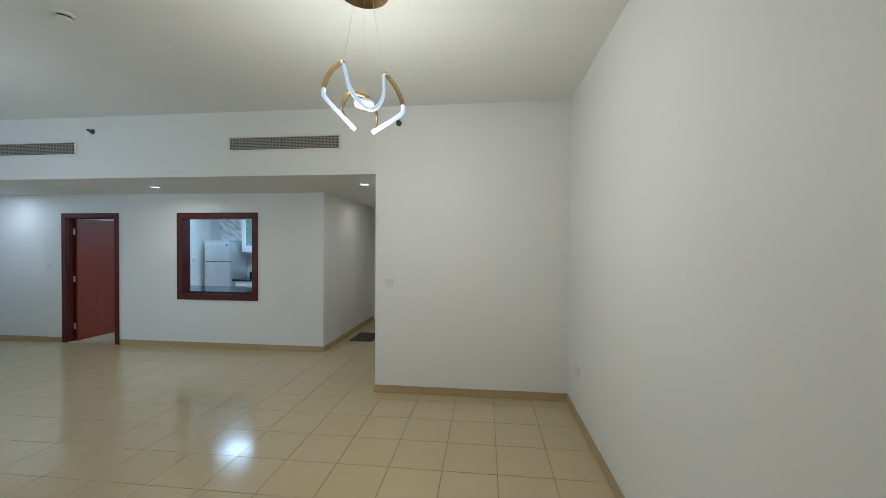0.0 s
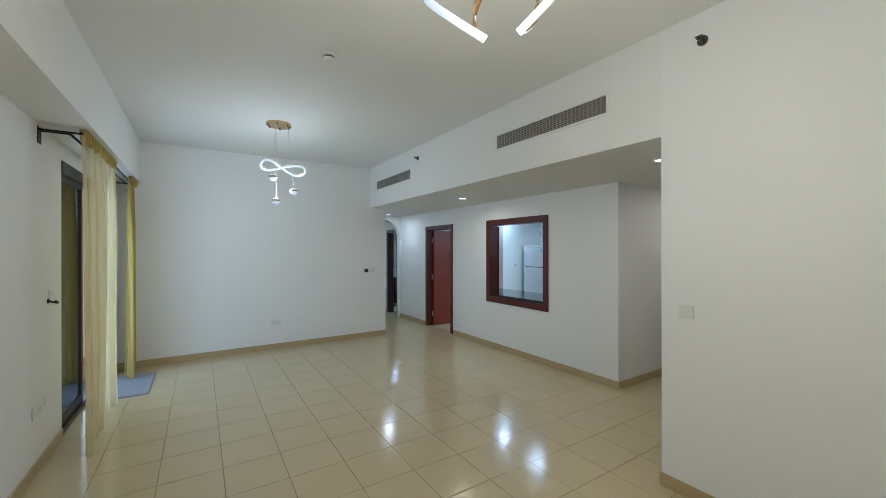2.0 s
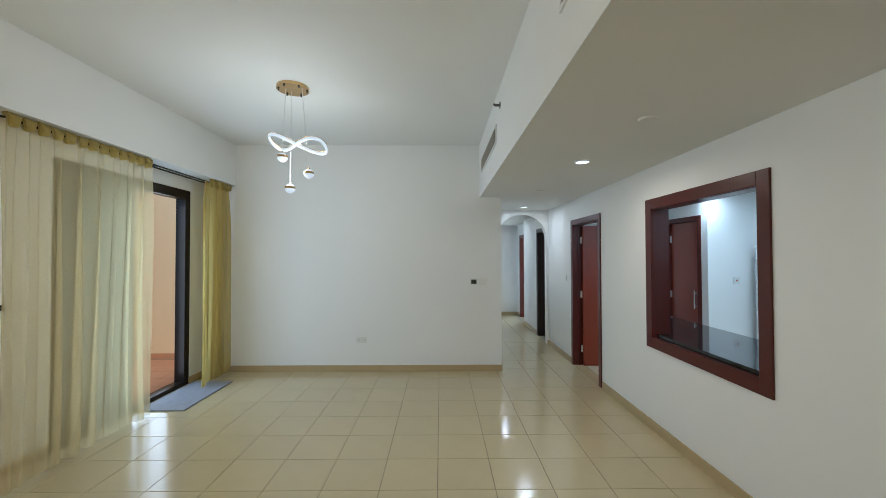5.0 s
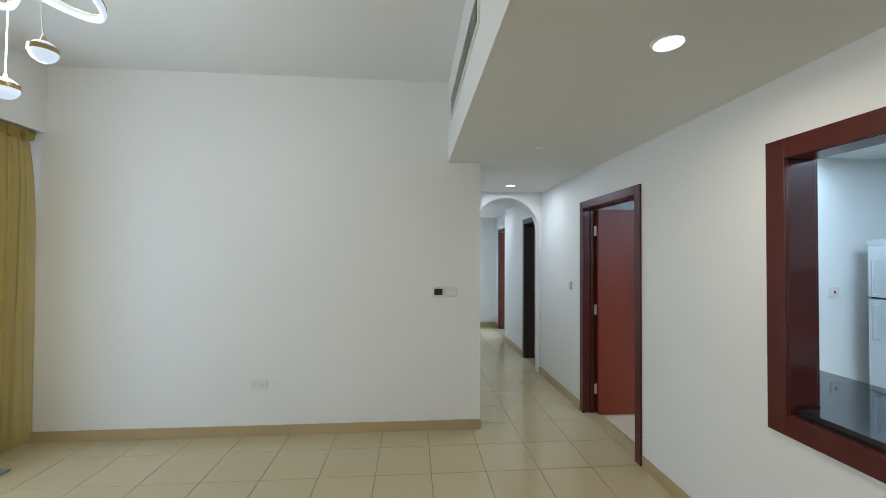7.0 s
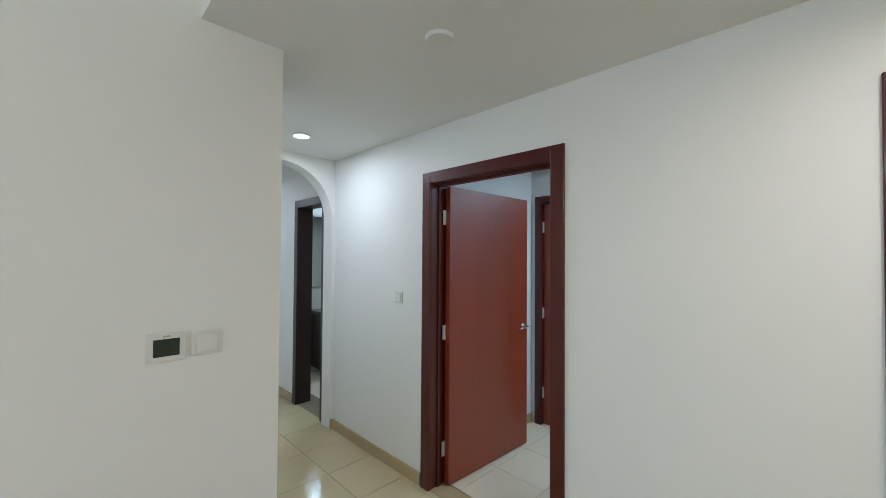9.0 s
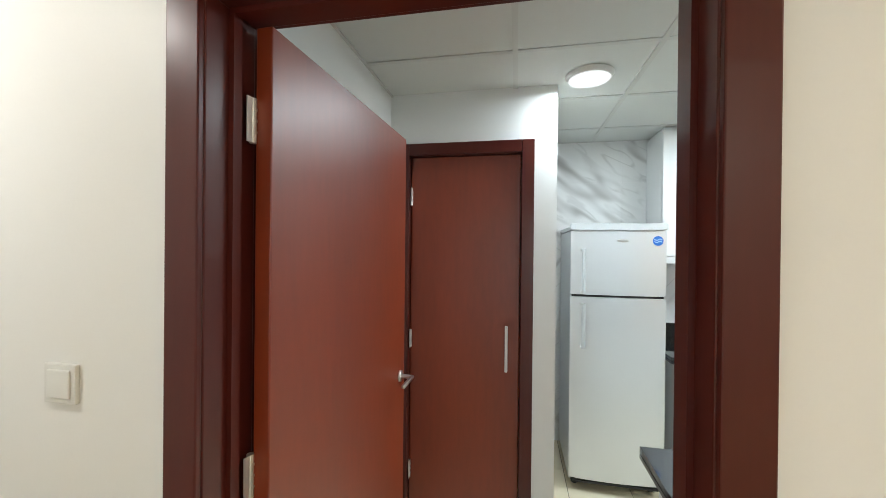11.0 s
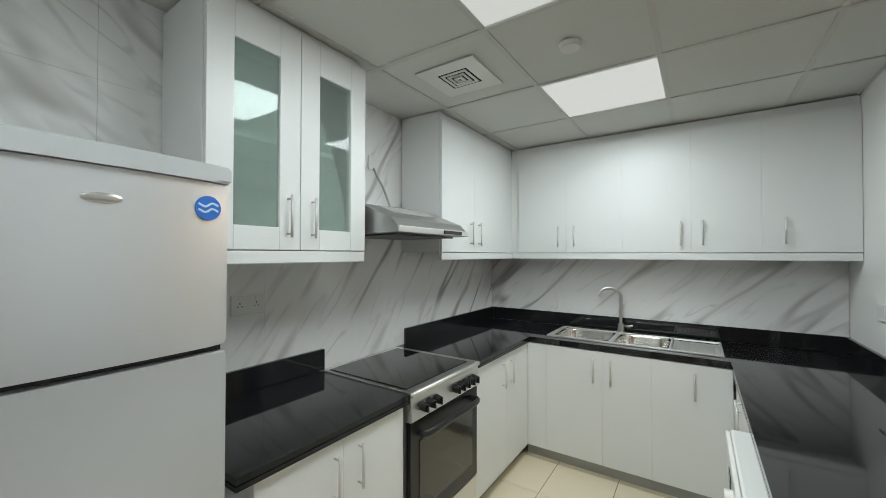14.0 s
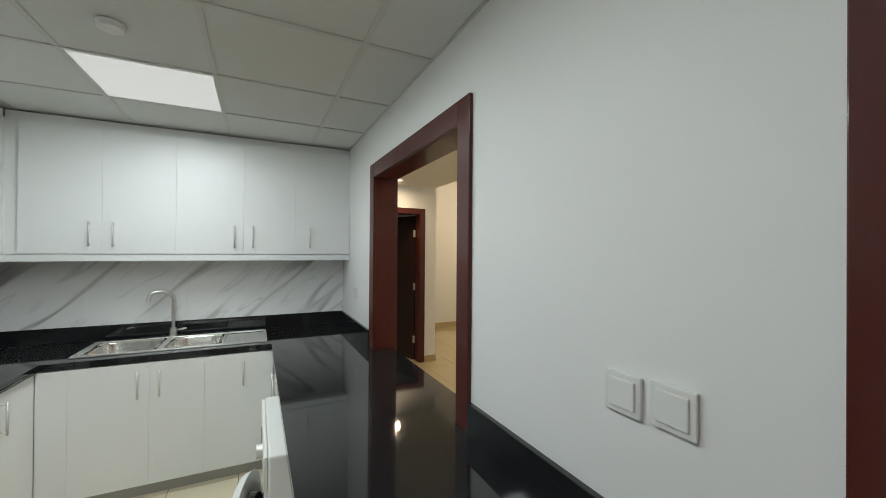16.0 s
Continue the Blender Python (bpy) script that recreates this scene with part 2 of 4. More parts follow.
PANEL = glow("light panel diffuser", (0.97, 1.0, 0.97), 0.43)
DOWN = glow("downlight lens", (1.0, 0.97, 0.9), 1.1)
MIRROR = shader("mirror glass", (0.8, 0.82, 0.82), 0.02, 1.0, vary=0.01, bump=0)
BATHW = shader("cream bathroom tile", (0.50, 0.47, 0.40), 0.2, vary=0.06)


# ---- builders ----
def part(name, bm, material, parent=None, label="", smooth=False):
    me = bpy.data.meshes.new(name)
    bmesh.ops.recalc_face_normals(bm, faces=bm.faces)
    for f in bm.faces:
        f.smooth = smooth
    bm.to_mesh(me)
    bm.free()
    me.materials.append(material)
    ob = new(name, me)
    if parent:
        ob.parent = parent
    if label:
        ob["label"] = label
    return ob


def empty(name, label, category, group="", at=(0, 0, 0)):
    ob = new(name)
    ob.empty_display_size = 0.1
    ob.location = at
    return tagged(ob, label, category, group)


def add_box(bm, x0, x1, y0, y1, z0, z1, bevel=0.0):
    m = Matrix.Translation(((x0 + x1) / 2, (y0 + y1) / 2, (z0 + z1) / 2)) @ Matrix.Diagonal((x1 - x0, y1 - y0, z1 - z0, 1))
    r = bmesh.ops.create_cube(bm, size=1, matrix=m)
    if bevel:
        es = list({e for v in r["verts"] for e in v.link_edges})
        bmesh.ops.bevel(bm, geom=es, offset=bevel, segments=2, profile=0.5, affect="EDGES")
    return bm


def box(x0, x1, y0, y1, z0, z1, bevel=0.0):
    return add_box(bmesh.new(), x0, x1, y0, y1, z0, z1, bevel)


def add_cyl(bm, a, b, r0, r1=None, seg=20):
    a, b = Vector(a), Vector(b)
    d = b - a
    m = Matrix.Translation((a + b) / 2) @ d.to_track_quat("Z", "Y").to_matrix().to_4x4()
    bmesh.ops.create_cone(bm, cap_ends=True, segments=seg, radius1=r0, radius2=r0 if r1 is None else r1, depth=d.length, matrix=m)
    return bm


def cyl(a, b, r0, r1=None, seg=20):
    return add_cyl(bmesh.new(), a, b, r0, r1, seg)


def spline(points, steps=8):
    pts = [Vector(p) for p in points]
    out = []
    for i in range(len(pts) - 1):
        p0, p1, p2, p3 = pts[max(i - 1, 0)], pts[i], pts[i + 1], pts[min(i + 2, len(pts) - 1)]
        for k in range(steps):
            t = k / steps
            out.append(0.5 * (2 * p1 + (p2 - p0) * t + (2 * p0 - 5 * p1 + 4 * p2 - p3) * t * t + (3 * p1 - p0 - 3 * p2 + p3) * t ** 3))
    return out + [pts[-1]]


def add_tube(bm, pts, radius, seg=8, wide=None, lift=(0, 0, 0)):
    """A round or flat bar swept along points."""
    rings = []
    pts = [Vector(p) + Vector(lift) for p in pts]
    for i, p in enumerate(pts):
        d = (pts[min(i + 1, len(pts) - 1)] - pts[max(i - 1, 0)]).normalized()
        side = d.cross(Vector((0.02, 0.03, 1)))
        side = side.normalized() if side.length > 1e-4 else Vector((1, 0, 0))
        up = side.cross(d).normalized()
        rings.append([bm.verts.new(p + side * math.cos(2 * math.pi * k / seg) * radius + up * math.sin(2 * math.pi * k / seg) * (wide or radius)) for k in range(seg)])
    for a, b in zip(rings, rings[1:]):
        for k in range(seg):
            bm.faces.new((a[k], a[(k + 1) % seg], b[(k + 1) % seg], b[k]))
    bm.faces.new(rings[0]), bm.faces.new(rings[-1])
    return bm


def tube(pts, radius, seg=8, wide=None):
    return add_tube(bmesh.new(), pts, radius, seg, wide)


def add_prism(bm, outline, axis, a, b):
    """An outline (two numbers a point) pushed from a to b along x, y or z."""
    def at(p, h):
        return {"x": (h, p[0], p[1]), "y": (p[0], h, p[1]), "z": (p[0], p[1], h)}[axis]
    lo = [bm.verts.new(at(p, a)) for p in outline]
    hi = [bm.verts.new(at(p, b)) for p in outline]
    bm.faces.new(lo), bm.faces.new(hi)
    for i in range(len(outline)):
        j = (i + 1) % len(outline)
        bm.faces.new((lo[i], lo[j], hi[j], hi[i]))
    return bm


def wall(name, axis, a0, a1, u0, u1, z0, z1, holes=(), material=None, label="plain white painted wall", category="wall"):
    """A wall whose thickness runs from a0 to a1 along axis, and its length from u0 to u1; holes: u0, u1, z0, z1."""
    bm = bmesh.new()
    us = sorted({u0, u1, *[h[0] for h in holes], *[h[1] for h in holes]})
    for ua, ub in zip(us, us[1:]):
        cuts = sorted((h[2], h[3]) for h in holes if h[0] <= ua and h[1] >= ub)
        z = z0
        for lo, hi in [*cuts, (z1, z1)]:
            if lo > z:
                if axis == "x":
                    add_box(bm, a0, a1, ua, ub, z, lo)
                else:
                    add_box(bm, ua, ub, a0, a1, z, lo)
            z = hi
    bmesh.ops.remove_doubles(bm, verts=bm.verts, dist=1e-5)
    return tagged(part(name, bm, material or PAINT), label, category, kind="structure")


# ---- large structure ----
SOFF, HIGH, KC = 2.453, 3.20, 2.43
wall("wall_kitchen", "x", 6.30, 6.44, 3.00, 10.82, 0, 3.3, [(4.147, 5.363, 0.844, 2.07), (6.542, 7.473, 0, 2.09), (8.967, 9.533, 0, 2.10)])
wall("wall_bedroom", "x", 6.44, 6.54, 10.60, 12.35, 0, 2.6, [(10.932, 11.878, 0, 2.108)])
wall("wall_far", "y", 7.195, 7.35, 0.95, 5.18, 0, 3.3)
wall("wall_hall", "x", 5.03, 5.18, 7.35, 12.35, 0, 3.3)
wall("wall_hall_end", "y", 12.23, 12.35, 5.18, 6.44, 0, 3.3)
wall("wall_sink", "y", 2.997, 3.10, 6.44, 9.05, 0, 3.3)
wall("wall_cooker", "x", 8.90, 9.05, 3.10, 7.70, 0, 3.3)
wall("wall_kitchen_north", "y", 7.57, 7.70, 6.44, 8.90, 0, 3.3)
wall("wall_closet", "x", 7.74, 7.84, 6.65, 7.57, 0, 2.6, [(6.817, 7.473, 0, 2.103)])
wall("wall_fridge_side", "y", 6.65, 6.77, 7.84, 8.90, 0, 2.6)
wall("wall_closet_back", "x", 8.55, 8.62, 6.77, 7.57, 0, 2.6)
wall("wall_corridor_end", "x", 8.90, 9.05, 1.60, 2.997, 0, 3.3)
wall("wall_corridor_south", "y", 1.62, 1.764, 5.02, 8.90, 0, 3.3, [(5.107, 6.033, 0, 2.083)])
wall("wall_panel", "x", 4.875, 5.02, -0.50, 1.764, 0, 3.3)
wall("wall_south", "y", -0.50, -0.342, -1.20, 4.875, 0, 3.3)
wall("wall_west", "x", -1.20, -1.05, -0.342, 2.30, 0, 3.3)
wall("wall_stub", "y", 2.15, 2.30, -1.05, 0.95, 0, 3.3)
wall("wall_balcony", "x", 0.95, 1.10, 2.15, 7.195, 0, 3.3, [(4.98, 6.72, 0, 2.46)])
wall("wall_balcony_return", "x", 0.95, 1.10, 7.35, 8.05, -0.2, 3.2, material=PEACH, label="peach rendered balcony wall", category="balcony wall")
wall("beam", "x", 1.10, 1.42, 2.30, 7.195, 2.62, 3.2, label="white painted ceiling beam above the balcony door", category="beam")
wall("wall_store_back", "y", 0.3, 0.42, 5.02, 6.6, 0, 2.6)
wall("wall_store_side", "x", 6.5, 6.6, 0.42, 1.62, 0, 2.6)
wall("wall_bath_back", "y", 10.45, 10.6, 6.44, 8.3, 0, 2.6, material=BATHW, label="cream tiled bathroom wall")
wall("wall_bath_east", "x", 8.2, 8.3, 8.4, 10.45, 0, 2.6, material=BATHW, label="cream tiled bathroom wall")
wall("wall_bath_front", "y", 8.3, 8.4, 6.44, 8.3, 0, 2.6, material=BATHW, label="cream tiled bathroom wall")
wall("wall_bedroom_east", "x", 9.1, 9.2, 10.6, 12.35, 0, 2.6)
wall("wall_bedroom_end", "y", 12.35, 12.45, 6.3, 9.2, 0, 2.6)

arch = bmesh.new()
AX, AR, AZ = 5.808, 0.46, 1.917
edge = [(AX + AR * math.cos(math.pi * k / 28), AZ + AR * math.sin(math.pi * k / 28)) for k in range(29)]
add_prism(arch, [(6.30, 0), (6.30, 2.46), (5.18, 2.46), (5.18, 0), (AX - AR, 0), *edge[::-1], (AX + AR, 0)], "y", 8.76, 8.91)
tagged(part("wall_arch", arch, PAINT), "white painted wall with a round-headed archway", "archway", kind="structure")


def slab(name, x0, x1, y0, y1, z0, z1, material, label, category):
    return tagged(part(name, box(x0, x1, y0, y1, z0, z1), material), label, category, kind="structure")


slab("ceiling_west", -1.05, 1.10, -0.342, 2.15, HIGH, 3.32, CEIL, "smooth white painted living room ceiling", "ceiling")
slab("ceiling", 1.10, 4.875, -0.342, 7.195, HIGH, 3.32, CEIL, "smooth white painted living room ceiling", "ceiling")
slab("ceiling_soffit", 4.875, 6.30, 1.764, 7.195, SOFF, 3.32, CEIL, "dropped white ceiling box along the kitchen wall", "ceiling")
slab("ceiling_alcove", 6.30, 6.44, 10.82, 12.23, SOFF + 0.002, 2.6, CEIL, "low white hallway ceiling", "ceiling")
slab("ceiling_hall", 5.18, 6.30, 7.195, 12.23, SOFF + 0.002, 2.6, CEIL, "low white hallway ceiling", "ceiling")
slab("ceiling_corridor", 6.30, 8.90, 1.764, 2.997, SOFF, 2.6, CEIL, "low white entrance corridor ceiling", "ceiling")
slab("ceiling_back_rooms", 6.44, 9.2, 8.3, 12.45, 2.55, 2.65, CEIL, "white ceiling of the back rooms", "ceiling")
slab("ceiling_store", 5.02, 6.6, 0.3, 1.62, 2.5, 2.6, CEIL, "white ceiling of the side room", "ceiling")
slab("floor_base", -1.2, 9.2, -0.5, 12.45, -0.2, -0.004, GROUT, "grey cement bed and joints below the floor tiles", "floor")
slab("floor_back_rooms", 6.56, 9.1, 7.72, 12.35, -0.004, 0.0, KTILE, "pale tiled floor of the back rooms", "floor")
slab("floor_store", 5.03, 6.5, 0.42, 1.64, -0.004, 0.0, KTILE, "pale tiled floor of the side room", "floor")


def skirting(name, axis, a, side, u0, u1):
    lo, hi = sorted((a, a + side * 0.012))
    bm = box(lo, hi, u0, u1, 0, 0.088, 0.003) if axis == "x" else box(u0, u1, lo, hi, 0, 0.088, 0.003)
    return tagged(part(name, bm, SKIRT), "tan glazed tile skirting along the white wall", "skirting", kind="structure")


for i, row in enumerate([("y", 7.195, -1, 1.1, 5.18), ("x", 6.30, -1, 3.0, 6.47), ("x", 6.30, -1, 7.55, 8.76), ("y", 2.997, -1, 6.30, 8.9), ("x", 4.875, -1, -0.342, 1.776),
                         ("y", 1.764, 1, 4.875, 5.04), ("y", 1.764, 1, 6.1, 8.9), ("y", -0.342, 1, -1.05, 4.863), ("x", 1.10, 1, 2.30, 4.97), ("x", 1.10, 1, 6.70, 7.183), ("x", 5.18, 1, 7.195, 12.23),
                         ("y", 12.23, -1, 5.192, 6.44), ("x", 6.30, -1, 9.61, 10.82), ("x", 6.44, -1, 11.96, 12.21), ("y", 2.15, -1, -1.05, 1.1), ("x", -1.05, 1, -0.33, 2.13), ("y", 7.57, -1, 6.5, 7.74), ("y", 6.65, -1, 7.74, 8.9), ("x", 7.74, -1, 6.65, 6.75), ("y", 8.76, -1, 6.27, 6.288)]):
    skirting("baseboard_%d" % (i + 1), *row)


# ---- doors and openings ----
def door_frame(name, axis, a0, a1, u0, u1, top, width, label, material=MAHOG, sill=None, extra=0.0):
    """A lining through a wall, with an architrave on both faces; u0, u1, top: the clear opening."""
    ob = tagged(empty(name, label, "door frame" if sill is None else "window frame"), kind="structure")
    bottom = 0 if sill is None else sill

    def piece(pname, ua, ub, za, zb, p, q, bev=0.003):
        bm = box(p, q, ua, ub, za, zb, bev) if axis == "x" else box(ua, ub, p, q, za, zb, bev)
        part(pname, bm, material, ob)
    t = 0.018
    piece("jamb", u0 - t, u0, bottom, top, a0 - 0.002, a1 + 0.002)
    piece("jamb", u1, u1 + t, bottom, top, a0 - 0.002, a1 + 0.002)
    piece("head", u0 - t, u1 + t, top, top + t, a0 - 0.002, a1 + 0.002)
    if sill is not None:
        piece("sill", u0 - t, u1 + t, sill - t, sill, a0 - 0.002, a1 + 0.002)
    for p, q in ((a0 - 0.016, a0 - 0.0005), (a1 + 0.0005, a1 + 0.016)):
        lo = bottom - (width if sill is not None else 0)
        piece("architrave", u0 - width - (extra if p > a0 else 0), u0 - 0.003, lo, top + width, p, q)
        piece("architrave", u1 + 0.003, u1 + width, lo, top + width, p, q)
        piece("architrave", u0 - 0.003, u1 + 0.003, top + 0.003, top + width, p, q)
        if sill is not None:
            piece("architrave", u0 - 0.003, u1 + 0.003, lo, sill - 0.003, p, q)
    return ob


def hinge(parent, x, y, z, along="z"):
    bm = cyl((x, y, z - 0.05), (x, y, z + 0.05), 0.008, seg=10)
    for k in (-0.025, 0.0, 0.025):
        add_cyl(bm, (x, y, z + k - 0.002), (x, y, z + k + 0.002), 0.0095, seg=10)
    add_box(bm, x - 0.022, x + 0.022, y - 0.004, y - 0.001, z - 0.05, z + 0.05)
    part("hinge", bm, SATIN, parent, "satin nickel butt hinge")


door_frame("door_1", "x", 6.30, 6.44, 6.56, 7.455, 2.072, 0.078, "dark red mahogany frame of the kitchen doorway", extra=0.042)
stop = bmesh.new()
add_box(stop, 6.36, 6.385, 6.56, 6.572, 0, 2.06), add_box(stop, 6.36, 6.385, 7.443, 7.455, 0, 2.06), add_box(stop, 6.36, 6.385, 6.56, 7.455, 2.06, 2.072)
tagged(part("door_stop", stop, MAHOG), "thin mahogany stop bead inside the doorway", "door stop", kind="structure")

leaf = empty("kitchen_door", "polished red mahogany door standing open into the kitchen", "door", at=(6.415, 7.437, 0))
part("door_leaf", box(0.006, 0.917, -0.042, 0, 0.008, 2.062, 0.003), LEAF, leaf)
for hz in (0.25, 1.05, 1.85):
    hinge(leaf, 0.0, 0.002, hz)
for s in (-1, 1):
    y = -0.021 + s * 0.021
    lever = cyl((0.857, y, 1.0), (0.857, y + s * 0.008, 1.0), 0.025)
    add_tube(lever, spline([(0.857, y + s * 0.006, 1.0), (0.857, y + s * 0.05, 1.0), (0.847, y + s * 0.058, 1.0), (0.747, y + s * 0.055, 0.995)], 5), 0.009)
    part("lever_handle", lever, CHROME, leaf, "chrome lever handle", smooth=True)
leaf.rotation_euler = (0, 0, radians(-2.5))

door_frame("door_2", "x", 7.74, 7.84, 6.835, 7.455, 2.085, 0.068, "dark red mahogany frame of the closet door")
closet = empty("closet_door", "closed red mahogany closet door beside the fridge", "door", at=(7.765, 6.838, 0))
part("door_leaf", box(0, 0.035, 0, 0.614, 0.008, 2.082, 0.003), LEAF, closet)
for hz in (0.3, 1.05, 1.86):
    hinge(closet, -0.004, 0.612, hz)
bar = bmesh.new()
add_box(bar, -0.04, -0.028, 0.06, 0.076, 0.90, 1.15, 0.003)
add_box(bar, -0.03, 0.0, 0.062, 0.074, 0.93, 0.945), add_box(bar, -0.03, 0.0, 0.062, 0.074, 1.105, 1.12)
part("bar_handle", bar, SATIN, closet, "flat satin bar handle")

door_frame("window_1", "x", 6.30, 6.44, 4.165, 5.345, 2.052, 0.098, "wide dark mahogany frame of the kitchen serving hatch", sill=0.862)
door_frame("door_3", "y", 1.62, 1.764, 5.125, 6.015, 2.065, 0.08, "dark mahogany frame of the side room door")
side = empty("side_room_door", "dark mahogany door standing half open in the corridor", "door", at=(5.14, 1.63, 0))
part("door_leaf", box(0.004, 0.86, -0.04, 0, 0.008, 2.055, 0.003), DARKWOOD, side)
for hz in (0.3, 1.05, 1.8):
    hinge(side, 0.0, 0.012, hz)
side.rotation_euler = (0, 0, radians(-68))
door_frame("door_4", "x", 6.30, 6.44, 8.985, 9.515, 2.082, 0.078, "dark brown wooden bathroom door frame", DARKWOOD)
door_frame("door_5", "x", 6.44, 6.54, 10.95, 11.86, 2.082, 0.078, "dark mahogany bedroom door frame")
thr = part("threshold", box(6.30, 6.44, 6.56, 7.455, -0.004, 0.006, 0.002), SKIRT)
tagged(thr, "cream stone threshold in the kitchen doorway", "threshold", kind="structure")

# sliding balcony door, with the right half slid open
bal = tagged(empty("window_2", "dark bronze aluminium sliding balcony door, slid open", "sliding door"), kind="structure")
for nm, dims in (("side_frame", (0.97, 1.09, 4.98, 5.04, 0, 2.46)), ("side_frame", (0.97, 1.095, 6.63, 6.72, 0, 2.46)), ("top_frame", (0.97, 1.095, 5.04, 6.63, 2.35, 2.46)), ("bottom_track", (0.97, 1.095, 5.04, 6.63, 0, 0.05))):
    part(nm, box(*dims, 0.004), BRONZE, bal)
for y0, y1, x0 in ((5.04, 5.86, 1.035), (5.10, 5.92, 0.985)):
    sash = bmesh.new()
    add_box(sash, x0, x0 + 0.035, y0, y0 + 0.06, 0.04, 2.37), add_box(sash, x0, x0 + 0.035, y1 - 0.06, y1, 0.04, 2.37)
    add_box(sash, x0, x0 + 0.035, y0 + 0.06, y1 - 0.06, 0.04, 0.12), add_box(sash, x0, x0 + 0.035, y0 + 0.06, y1 - 0.06, 2.30, 2.37)
    sob = part("sash", sash, BRONZE, bal)
    pane = part("pane", box(x0 + 0.015, x0 + 0.021, y0 + 0.05, y1 - 0.05, 0.11, 2.31), CLEAR, sob)
    pane.visible_shadow = False

# ---- balcony and the distance ----
slab("floor_balcony_bed", -0.58, 0.95, 3.0, 7.9, -0.2, -0.03, CONC, "balcony slab below the terracotta tiles", "balcony floor")
wall("wall_balcony_end", "y", 7.88, 8.05, -0.6, 0.95, -0.2, 3.2, material=PEACH, label="peach rendered balcony end wall", category="balcony wall")
wall("wall_balcony_pier", "x", -0.60, -0.38, 6.75, 7.88, -0.2, 3.2, material=PEACH, label="peach rendered balcony pier", category="balcony wall")
wall("wall_balcony_south", "y", 2.8, 3.0, -0.6, 0.95, -0.2, 3.2, material=PEACH, label="peach rendered balcony wall", category="balcony wall")
wall("parapet", "x", -0.54, -0.36, 3.0, 6.75, -0.2, 0.46, material=CONC, label="low pale concrete balcony parapet", category="parapet")
for nm, dims in (("baseboard_40", (-0.38, 0.95, 7.868, 7.88, -0.02, 0.09)), ("baseboard_41", (-0.38, -0.368, 6.75, 7.868, -0.02, 0.09))):
    tagged(part(nm, box(*dims, 0.002), TERRA), "terracotta tile skirting on the balcony", "skirting", kind="structure")
rail = empty("balcony_railing", "dark metal handrail above the balcony parapet", "railing")
part("handrail", tube([(-0.44, 3.0, 1.07), (-0.44, 6.75, 1.07)], 0.028, 12), BRONZE, rail, smooth=True)
for k in range(4):
    part("post", cyl((-0.44, 3.5 + k, 0.46), (-0.44, 3.5 + k, 1.05), 0.016), BRONZE, rail)


def tower(x, y, w, d, base, height, storeys, cols):
    ob = empty("apartment_tower", "cream concrete apartment tower with rows of windows", "building", "towers outside")
    part("tower_wall", box(x - d, x, y - w / 2, y + w / 2, base, base + height), FACADE, ob)
    part("roof", box(x - d - 0.3, x + 0.3, y - w / 2 - 0.3, y + w / 2 + 0.3, base + height, base + height + 0.8), CONC, ob)
    sh = height / storeys
    glass_mesh = bpy.data.meshes.new("pane")
    bm = box(0, 0.12, -w / cols * 0.28, w / cols * 0.28, 0.9, sh * 0.82)
    bm.to_mesh(glass_mesh)
    bm.free()
    glass_mesh.materials.append(WINDOWG)
    for s in range(storeys):
        for c in range(cols):
            p = new("window", glass_mesh)
            p.parent = ob
            p.location = (x - 0.02, y - w / 2 + (c + 0.5) * w / cols, base + s * sh)
        part("balcony_slab", box(x, x + 0.7, y - w / 2, y + w / 2, base + s * sh - 0.12, base + s * sh + 0.12), CONC, ob)


tower(-34, 28, 16, 12, -40, 84, 26, 4)
tower(-46, 52, 18, 12, -40, 90, 26, 4)
slab("ground", -1500, 1500, -1500, 1500, -40.4, -40, CONC, "pale paved ground far below the balcony", "ground")


# ---- curtains ----
def drape(parent, name, y0, y1, x, z0, z1, folds, depth, material, seed, pinch=0.75):
    rnd = random.Random(seed)
    n, rows = folds * 14, 30
    ph = [rnd.uniform(-0.7, 0.7) for _ in range(folds + 1)]
    bm = bmesh.new()
    grid = []
    yc = (y0 + y1) / 2
    for j in range(rows + 1):
        v = j / rows
        wide = 1 - (1 - pinch) * math.exp(-v * 7) - 0.015 * math.sin(v * 3.1)
        rowv = []
        for i in range(n + 1):
            u = i / n
            a = 2 * math.pi * folds * u + ph[int(u * folds)] * v * 0.9 + 0.6 * math.sin(v * 2.3 + u * 7)
            amp = depth * (0.35 + 0.65 * min(1, v * 4)) * (0.7 + 0.5 * math.sin(u * 11 + seed))
            y = yc + (u - 0.5) * (y1 - y0) * wide + 0.018 * math.sin(a * 2 + v * 3)
            rowv.append(bm.verts.new((x + amp * math.sin(a) + 0.03 * v * math.sin(u * 5 + v * 2), y, z1 + (z0 - z1) * v + 0.008 * math.sin(a))))
        grid.append(rowv)
    for a, b in zip(grid, grid[1:]):
        for i in range(n):
            bm.faces.new((a[i], a[i + 1], b[i + 1], b[i]))
    part(name, bm, material, parent, smooth=True)


